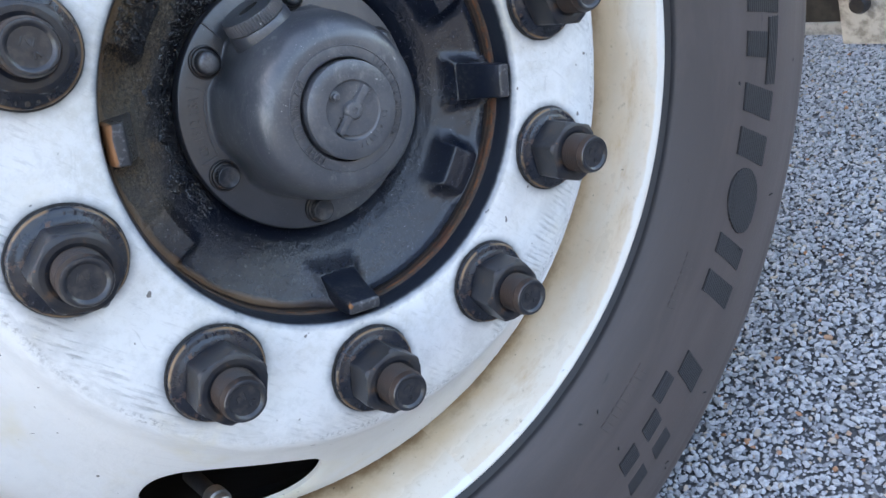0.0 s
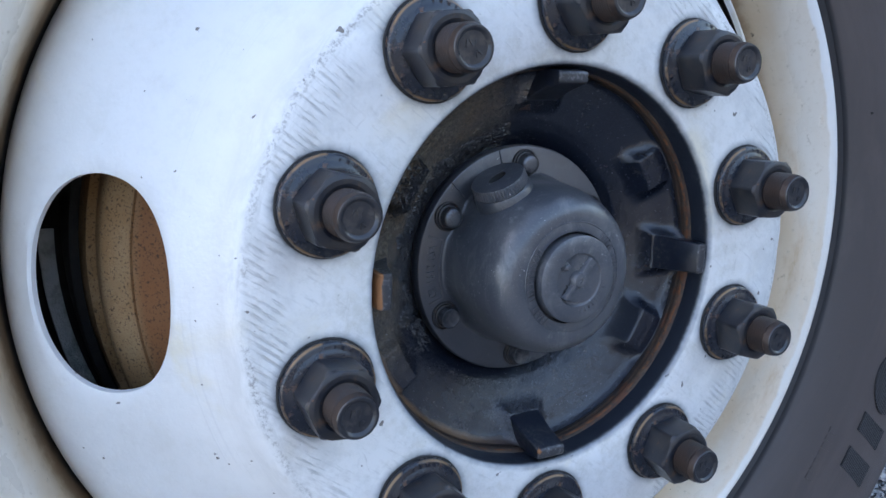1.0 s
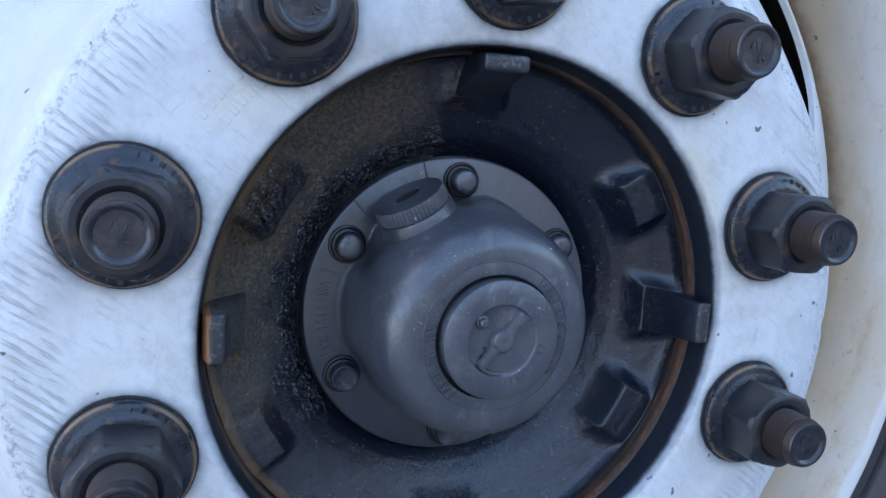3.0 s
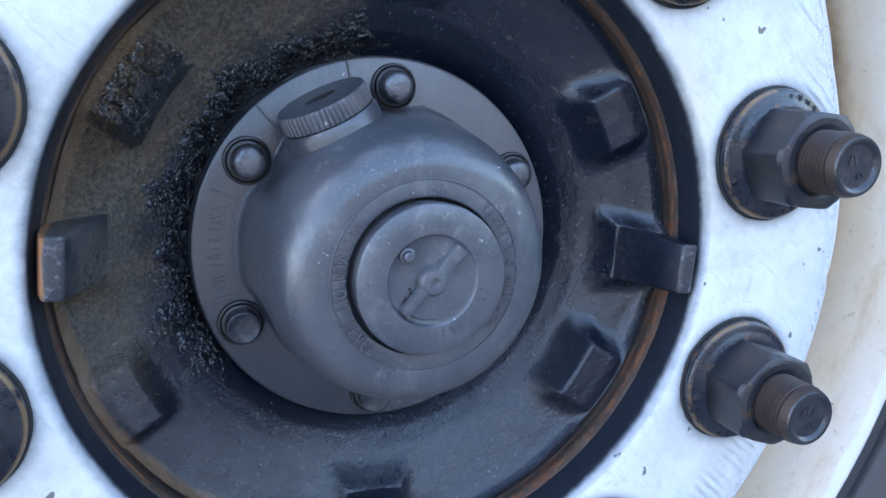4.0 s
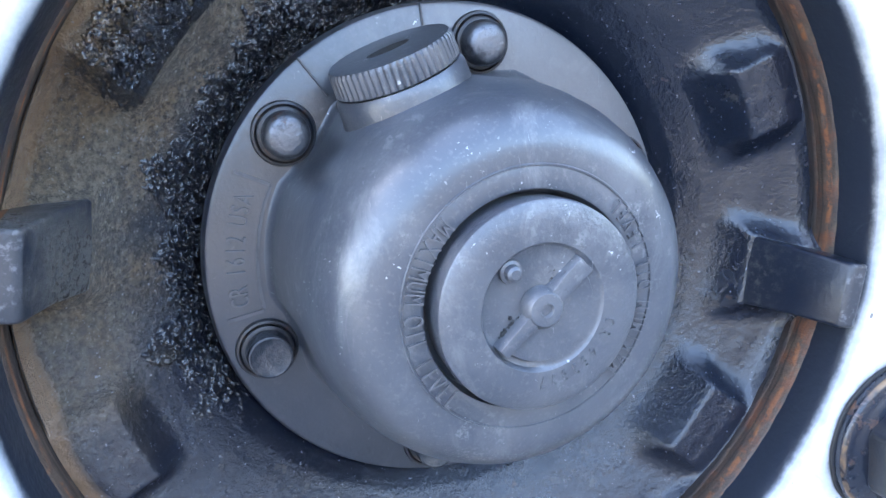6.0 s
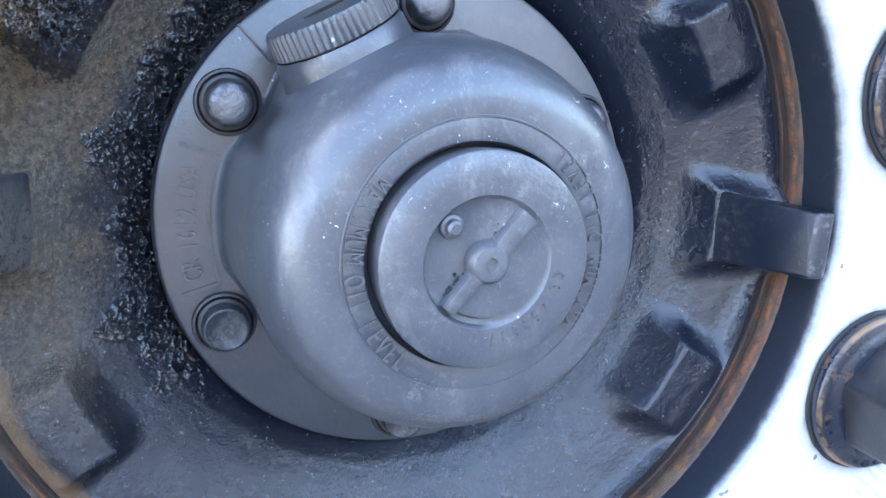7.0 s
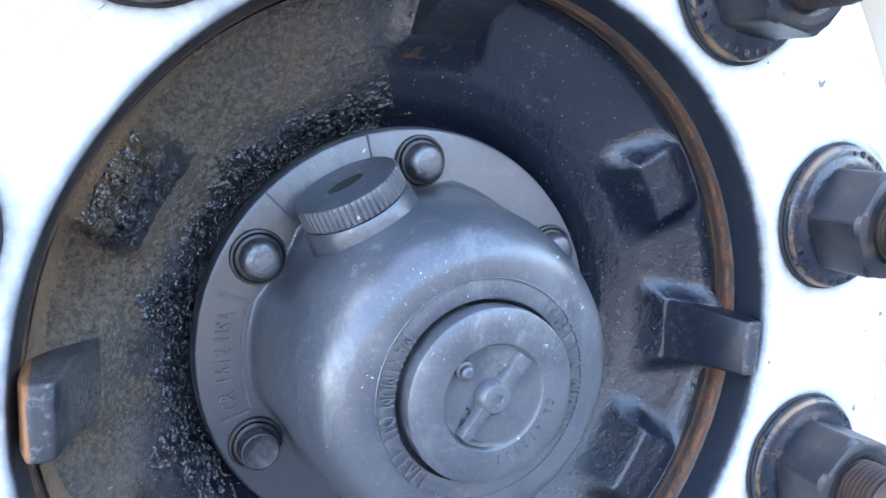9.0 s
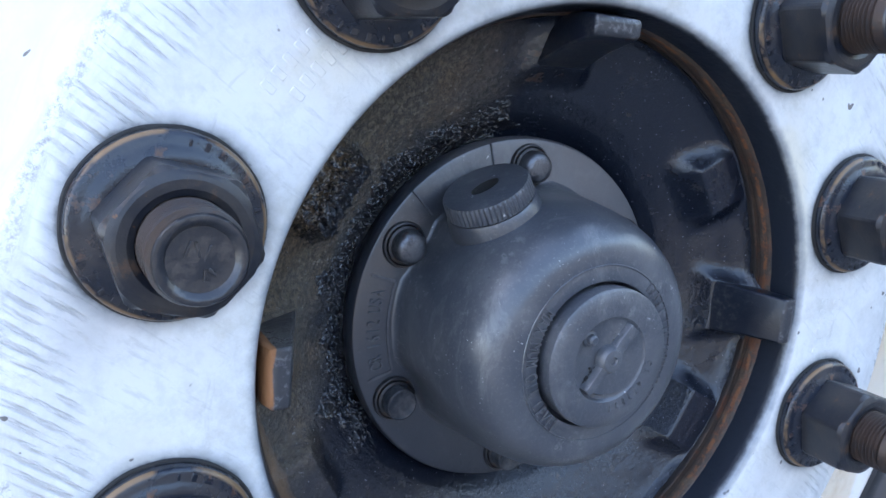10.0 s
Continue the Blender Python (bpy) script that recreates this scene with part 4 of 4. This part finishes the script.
part("hub_face", hub_face_mesh(), CAST, hub, "", HUB, 80)
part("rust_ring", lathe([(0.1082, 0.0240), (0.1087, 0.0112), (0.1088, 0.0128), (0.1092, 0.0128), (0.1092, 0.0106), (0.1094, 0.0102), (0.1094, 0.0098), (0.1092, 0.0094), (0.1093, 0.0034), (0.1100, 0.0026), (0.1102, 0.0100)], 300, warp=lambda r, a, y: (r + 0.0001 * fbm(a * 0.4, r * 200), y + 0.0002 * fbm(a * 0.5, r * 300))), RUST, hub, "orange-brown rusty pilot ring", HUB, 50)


def pilot_block(a):
    """A pilot lug that climbs from the casting to the wheel's bore, with a flat nose and a bevel to the bore."""
    outline = [(0.0862, 0.040), (0.0880, 0.0290), (0.0930, 0.0166), (0.0983, 0.0040), (0.1022, -0.0100), (0.1032, -0.0114), (0.1076, -0.0116), (0.1086, -0.0106), (0.1099, -0.0050), (0.1098, 0.0110), (0.1075, 0.0130), (0.1075, 0.040)]
    er, et = polar(1, a), polar(1, a + 90)
    bm = bmesh.new()
    sides = [[bm.verts.new(er * r + et * q * lug_half(r) + Vector((0, y, 0))) for r, y in outline] for q in (-1, 1)]
    n = len(outline)
    bm.faces.new(sides[0])
    bm.faces.new(list(reversed(sides[1])))
    for i in range(n):
        bm.faces.new((sides[0][i], sides[1][i], sides[1][(i + 1) % n], sides[0][(i + 1) % n]))
    bmesh.ops.recalc_face_normals(bm, faces=bm.faces)
    edges = [e for e in bm.edges if e.calc_face_angle(0) > radians(40)]
    bmesh.ops.bevel(bm, geom=edges, offset=0.0012, segments=3, profile=0.55, affect="EDGES", clamp_overlap=True)
    return bm


for a in LUGS:
    part("pilot_lug", pilot_block(a), CAST_BLOCK, hub, "black pilot lug with a rubbed grey nose", HUB, 50)


def grease_layer(a0, a1, r0, r1, n, m, seed, patchy):
    """Clotted grease: a lumpy skin over the hub's face, uneven in width and height, that breaks up at its borders."""
    bm = bmesh.new()
    rows = []
    for i in range(n + 1):
        a = a0 + (a1 - a0) * i / n
        reach = 1.0 - patchy * (0.45 + 0.9 * fbm(a * 0.09, seed))
        row = []
        for k in range(m + 1):
            q = k / m
            r = r0 + (r1 - r0) * q
            y = hub_y(r, a)
            edge = min(1, 5 * i / n, 5 * (1 - i / n)) * max(0.0, 1 - (q / max(reach, 0.2)) ** 4)
            x, z = 1000 * r * math.sin(radians(a)), 1000 * r * math.cos(radians(a))
            lump = 0.40 + 0.8 * fbm(x * 0.42, z * 0.42, seed) + 0.7 * fbm(x * 1.0, z * 1.0, seed + 5) + 0.6 * patchy * fbm(x * 0.13, z * 0.13, seed + 9)
            row.append(bm.verts.new(polar(r, a, y - edge * max(-0.0006, 0.0007 + 0.0027 * lump) + 0.0014 * (1 - edge))))
        rows.append(row)
    for p, q in zip(rows, rows[1:]):
        for k in range(m):
            bm.faces.new((p[k], q[k], q[k + 1], p[k + 1]))
    return bm


part("grease", grease_layer(-128, 30, 0.0655, 0.0890, 700, 84, 2, 0.75), GREASE, hub, "thick wet black grease", HUB, 80)
FILM = rusty_grease()
part("grease_film", grease_layer(-54, -29, 0.0890, 0.1075, 170, 100, 9, 0.0), FILM, hub, "wet grease with golden grit on a cast pad", HUB, 80)

# ---------------------------------------------------------------- hub cap
cap = thing("oil_hub_cap", "dusty grey-black oil hub cap bolted to the hub", "hub cap")
BODY_PROFILE = [(0.0545, 0.0318), (0.0522, 0.0314), (0.0509, 0.0303), (0.0502, 0.0282), (0.0498, 0.0200), (0.0489, 0.0100), (0.0479, 0.0020), (0.0468, -0.0040), (0.0452, -0.0094), (0.0430, -0.0140),
                (0.0402, -0.0175), (0.0372, -0.0192), (0.0345, -0.0200), (0.0318, -0.0203), (0.0309, -0.0203), (0.0307, -0.0207), (0.0304, -0.0207), (0.0302, -0.0203), (0.0262, -0.0213), (0.0255, -0.0210), (0.0250, -0.0160), (0.0236, -0.0150), (0.0, -0.0150)]
BOLT_A = [18 + 60 * k for k in range(6)]
CAP_AT = HUB + Vector((0, 0, -0.0010))


def body_shape(r, a, y):
    """The slot round the dial gapes on one side only; the wall is scalloped beside each bolt."""
    if 0.0249 < r < 0.0263:
        r += 0.0007 * max(0.0, math.cos(radians(a + 62))) - 0.0003
    if y > 0.004 and r < 0.0535:
        d = min(abs((a - b + 180) % 360 - 180) for b in BOLT_A)
        k = max(0.0, 1.0 - (d / 13.0) ** 2) * min(1.0, (y - 0.004) / 0.014)
        r -= 0.0026 * k
    return r, y


body = part("cap_body", lathe(BODY_PROFILE, 240, warp=body_shape), CAP, cap, "", HUB, 40)
part("cap_flange", lathe([(0.0460, 0.0420), (0.0662, 0.0420), (0.0674, 0.0408), (0.0680, 0.0370), (0.0679, 0.0335), (0.0672, 0.0318), (0.0664, 0.0314), (0.0460, 0.0314)], 160), FLANGE, cap, "flange darker on one side, paler on the other", CAP_AT, 40)

# Dial: a raised round plate with a pointer across a sunken middle
def dial_shape(r, a, y):
    """The sunken middle silts up towards one side."""
    if r < 0.0146:
        full = rise(0.55 + 0.75 * math.cos(radians(a - 118)))
        y += (-0.0259 - y) * 0.88 * full
    return r, y


dial = part("dial", lathe([(0.0237, -0.0155), (0.0241, -0.0225), (0.0239, -0.0252), (0.0232, -0.0258), (0.0180, -0.0262), (0.0147, -0.0262), (0.0143, -0.0256), (0.0139, -0.0243), (0.0132, -0.0239), (0.0090, -0.0238), (0.0, -0.0238)], 144, warp=dial_shape), CAP, cap, "", HUB, 40)
er, et = polar(1, 57), polar(1, 147)
pts = []
for y, w0, w1 in ((-0.0236, 0.0042, 0.0064), (-0.0271, 0.0026, 0.0044)):
    for s, w in ((-0.0134, w0), (0.0134, w1)):
        for q in (-1, 1):
            pts.append(er * s + et * (q * w / 2) + Vector((0, y, 0)))
order = [0, 1, 3, 2, 4, 5, 7, 6]
part("pointer", block([pts[i] for i in order], 0.0005, 2), CAP, dial)
part("boss", lathe([(0.0048, -0.0240), (0.0046, -0.0264), (0.0037, -0.0276), (0.0016, -0.0279), (0.0007, -0.0262), (0.0, -0.0260)], 28), CAP, dial)
part("pin", rod(polar(0.0112, -30, -0.0236), polar(0.0112, -30, -0.0272), [(0, 0.0029), (0.35, 0.0026), (0.42, 0.0019), (0.85, 0.0017), (1, 0.0011)], 20), CAP, dial)


def caked_dirt():
    """Crumbs of dried oil and dust packed along both edges of the pointer."""
    rng = random.Random(21)
    bm = bmesh.new()
    for side in (-1, 1):
        for k in range(46):
            along = rng.uniform(-0.0122, 0.0122)
            width = 0.0016 + 0.0009 * (along + 0.0128) / 0.0256
            c = polar(1, 57) * along + polar(1, 147) * side * (width + abs(rng.gauss(0, 0.0005))) + Vector((0, -0.0242, 0))
            size = rng.uniform(0.0002, 0.00055)
            m = Matrix.Translation(c) @ Euler([rng.uniform(0, 3) for _ in range(3)]).to_matrix().to_4x4() @ Matrix.Diagonal((size * rng.uniform(0.8, 1.8), size, size * rng.uniform(0.7, 1.3), 1))
            bmesh.ops.create_icosphere(bm, subdivisions=1, radius=1.0, matrix=m)
    return bm


part("caked_dirt", caked_dirt(), BLACK, dial, "dark dirt packed along the pointer", None, 60)
half = lathe([(0.0126, -0.0250), (0.0121, -0.0259), (0.0, -0.0260)], 24, False, 60, 234)
part("raised_half", half, CAP, dial)


def ring_text(words, r, a_start, step, size, y, parent, inward=True):
    """Raised letters round the axle, read anticlockwise with their heads to the middle."""
    bm = bmesh.new()
    a = a_start
    for ch in words:
        if ch != " ":
            me = text_mesh(ch, size)
            head = -polar(1, a) if inward else polar(1, a)
            side = Vector((0, 1, 0)).cross(head)
            m = Matrix((side * 0.58, head, Vector((0, -1, 0)))).transposed().to_4x4()
            m.translation = polar(r + (0.35 * size if inward else -0.35 * size), a, y)
            me.transform(m)
            bm.from_mesh(me)
            bpy.data.meshes.remove(me)
        a -= step if ch != " " else step * 0.8
    part("lettering", bm, WORN, parent, "raised worn letters", None, 30)


ring_text("MAXIMUM OIL LEVEL", 0.0281, -38, 5.6, 0.0062, -0.0217, body)
ring_text("MAXIMUM OIL LEVEL", 0.0281, 142, 5.6, 0.0051, -0.0217, body)
arc_text("CR 453837", 0.0172, 117, 9.4, 0.0040, -0.0264, 0.0, CAP, dial, "raised part number", None)

# Fill plug on its boss
PLUG_A, PLUG_Y = -12, 0.0130
d = (polar(1, PLUG_A) + Vector((0, -0.10, 0))).normalized()
foot = polar(0.0385, PLUG_A, PLUG_Y + 0.002)
part("plug_boss", rod(foot, foot + d * 0.0140, [(-0.75, 0.0262), (-0.35, 0.0222), (0, 0.0193), (0.3, 0.0175), (0.6, 0.0166), (0.9, 0.0163), (1, 0.0155)], 48), CAP, cap, "", HUB)


def plug_mesh():
    u = d.cross(Vector((0, 1, 0))).normalized()
    w = d.cross(u)
    bm = bmesh.new()
    n = 168
    c0 = foot + d * 0.0142
    rings = []
    for h, r, knurl in ((0, 0.0150, 0.0), (0.0004, 0.0157, 0.0006), (0.0056, 0.0155, 0.0006), (0.0064, 0.0149, 0.0), (0.0066, 0.0070, 0.0), (0.0065, 0.0043, 0.0)):
        ring = []
        for k in range(n):
            t = 2 * math.pi * k / n
            rr = r - knurl * (1 if k % 3 == 0 else 0)
            fx, fy = (1.0, 1.0)
            if r < 0.005:
                fx, fy = 1.3, 0.72
            ring.append(bm.verts.new(c0 + d * h + (u * math.cos(t) * fx + w * math.sin(t) * fy) * rr))
        rings.append(ring)
    for a, b in zip(rings, rings[1:]):
        for k in range(n):
            bm.faces.new((a[k], a[(k + 1) % n], b[(k + 1) % n], b[k]))
    return bm


def hole_mesh():
    """Lining of the plug's oval hole, black in place of its shade."""
    u = d.cross(Vector((0, 1, 0))).normalized()
    w = d.cross(u)
    bm = bmesh.new()
    rings = []
    for h, r in ((0.0065, 0.0043), (0.0050, 0.0042), (0.0003, 0.0041)):
        c = foot + d * (0.0142 + h)
        rings.append([bm.verts.new(c + (u * math.cos(2 * math.pi * k / 40) * 1.3 + w * math.sin(2 * math.pi * k / 40) * 0.72) * r) for k in range(40)])
    for a, b in zip(rings, rings[1:]):
        for k in range(40):
            bm.faces.new((a[k], a[(k + 1) % 40], b[(k + 1) % 40], b[k]))
    bm.faces.new(rings[-1])
    return bm


plug = part("fill_plug", plug_mesh(), CAP, cap, "knurled fill plug with a slotted hole", HUB, 25)
part("hole", hole_mesh(), BLACK, plug, "oval hole with its shade painted black")

# Flange bolts: a dark collar under a hammered dome
for k, a in enumerate(BOLT_A):
    c = polar(0.0574, a, 0)
    y = Vector((0, 1, 0))
    steel = k in (0, 1, 5)
    dome = [(0.74, 0.0059), (0.88, 0.0054), (0.96, 0.0045), (1, 0.0030)] if steel else [(0.86, 0.0059), (0.92, 0.0057), (0.94, 0.0052), (0.91, 0.0048)]
    bolt = part("cap_bolt", rod(c + y * 0.0318, c + y * 0.0232, [(0, 0.0064), (0.30, 0.0063), (0.34, 0.0060)] + dome, 36), BOLT if steel else BOLT_PAINT, cap, "hammered steel bolt dome" if steel else "black bolt head", CAP_AT)
    part("collar", lathe([(0.0050, 0.0318), (0.0083, 0.0318), (0.0084, 0.0307), (0.0081, 0.0299), (0.0075, 0.0297), (0.0072, 0.0304), (0.0069, 0.0306), (0.0069, 0.0292), (0.0064, 0.0289), (0.0050, 0.0289)], 36), NUT, bolt, "black bolt collar", c)

# Raised border and casting letters on the flange
for a0, a1, r0, r1 in ((-56, -91, 0.0537, 0.0545), (-55, -56, 0.0545, 0.0640), (-91, -92, 0.0545, 0.0640)):
    lo, hi = min(a0, a1), max(a0, a1)
    part("raised_line", fill_ends(lathe([(r0, 0.0316), (r0, 0.0310), (r1, 0.0310), (r1, 0.0316)], 20, True, lo, hi)), WORN, cap, "", CAP_AT)
arc_text("CR 1612 USA", 0.0598, -87.5, 2.75, 0.0070, 0.0310, 0.0, CAP, cap, "raised casting letters", CAP_AT)
for a in (-27, 3):
    er, et = polar(1, a), polar(1, a + 90)
    pts = [er * 0.0615 + et * sx * 0.0003 + er * sr * 0.0060 + Vector((0, y, 0)) for y in (0.0316, 0.0307) for sx, sr in ((-1, -1), (1, -1), (1, 1), (-1, 1))]
    part("mould_line", block(pts, 0.0001, 1), CAP, cap, "", CAP_AT)


# ---------------------------------------------------------------- lug nuts with their studs
def hex_mesh():
    """Hexagon with flat sides, a cone-cut front and a rounded foot, standing on its washer."""
    bm = bmesh.new()
    n = 120
    rings = []
    # depth, the share of the flat-sided outline, the round that trims its corners
    for y, most in ((-0.0040, 0.0168), (-0.0052, 0.0180), (-0.0070, 0.0187), (-0.0205, 0.0188), (-0.0226, 0.0185), (-0.0240, 0.0172), (-0.0247, 0.0160), (-0.0250, 0.0150), (-0.0250, 0.0128), (-0.0244, 0.0112)):
        ring = []
        for k in range(n):
            t = 360 * k / n
            h = 0.0165 / math.cos(radians((t + 30) % 60 - 30))
            ring.append(bm.verts.new(polar(min(h, most), t, y)))
        rings.append(ring)
    for a, b in zip(rings, rings[1:]):
        for k in range(n):
            bm.faces.new((a[k], a[(k + 1) % n], b[(k + 1) % n], b[k]))
    return bm


def lug_nut():
    nut = thing("lug_nut", "black two-piece flanged lug nut on a rusty threaded stud", "lug nut", HUB, "wheel nuts")
    flange = part("flange", lathe([(0.0120, 0.0), (0.0238, 0.0), (0.0242, -0.0012), (0.0241, -0.0032), (0.0236, -0.0040), (0.0229, -0.0044), (0.0214, -0.0047), (0.0200, -0.0052), (0.0188, -0.0060), (0.0165, -0.0063), (0.0120, -0.0063)], 64), WASHER, nut, "worn black conical washer")
    part("paint_ring", lathe([(0.0225, 0.0002), (0.0248, 0.0000), (0.0251, -0.0004), (0.0247, -0.0010), (0.0235, -0.0012)], 144, warp=lambda r, a, y: (r + (0.0003 * noise.noise(Vector((3 * math.sin(radians(a)), 3 * math.cos(radians(a)), 1))) if r > 0.024 else 0), y)), BLACK, nut, "black paint ring under the nut")
    for k in range(18):
        a = 11 * k + (50 if k > 8 else 0)
        er, et = polar(1, a), polar(1, a + 90)
        half = 0.0004 + 0.0003 * (k % 3)
        pts = [er * (0.0215 + (0.0009 + 0.0004 * (k % 2)) * sr) + et * sx * half + Vector((0, -0.0047 + dy, 0)) for dy in (0.0006, -0.0003) for sx, sr in ((-1, -1), (1, -1), (1, 1), (-1, 1))]
        part("stamped_mark", block(pts, 0.0001, 1), WASHER, flange)
    part("hex_nut", hex_mesh(), NUT, nut, "", None, 14)
    thread = [(0.0105, -0.0230)]
    y = -0.0235
    while y > -0.0352:
        thread += [(0.0110, y), (0.0110, y - 0.0003), (0.0101, y - 0.00080), (0.0101, y - 0.0010)]
        y -= 0.0015
    thread += [(0.0109, -0.0362), (0.0106, -0.0374), (0.0101, -0.0392)]
    stud = part("stud", lathe(thread, 40), STUD, nut, "rusty brown threaded stud", None, 25)
    part("stud_end", lathe([(0.0101, -0.0391), (0.0097, -0.0398), (0.0089, -0.0400), (0.0082, -0.0397), (0.0072, -0.0386), (0.0045, -0.0383), (0.0022, -0.0386), (0.0, -0.0388)], 36), STUD_END, stud, "dished dark stud end")
    for x, z, w, h, lean in ((-0.0030, 0.0018, 0.0007, 0.0036, 12), (-0.0010, 0.0020, 0.0007, 0.0034, -24), (0.0012, 0.0016, 0.0007, 0.0036, 10), (0.0030, -0.0022, 0.0024, 0.0008, 30), (0.0016, -0.0030, 0.0008, 0.0026, -10)):
        mark = box(-w / 2, w / 2, -0.0389, -0.0375, -h / 2, h / 2, 0.0003, 2)
        bmesh.ops.transform(mark, matrix=pose(x, 0, z, 0, lean, 0), verts=mark.verts)
        part("stamped_mark", mark, STUD_END, stud)
    return nut


FACE_Y = -0.0101
first = lug_nut()
TURNS = (12, 27, 20, 33, 8, 52, 0, 24, 30, 12)
for i in range(10):
    p = HUB + polar(0.142875, 18 + 36 * i, FACE_Y)
    m = pose(p.x, p.y, p.z, 0, TURNS[i], 0)
    if i == 0:
        first.matrix_basis = m
    else:
        copy_thing(first, m)
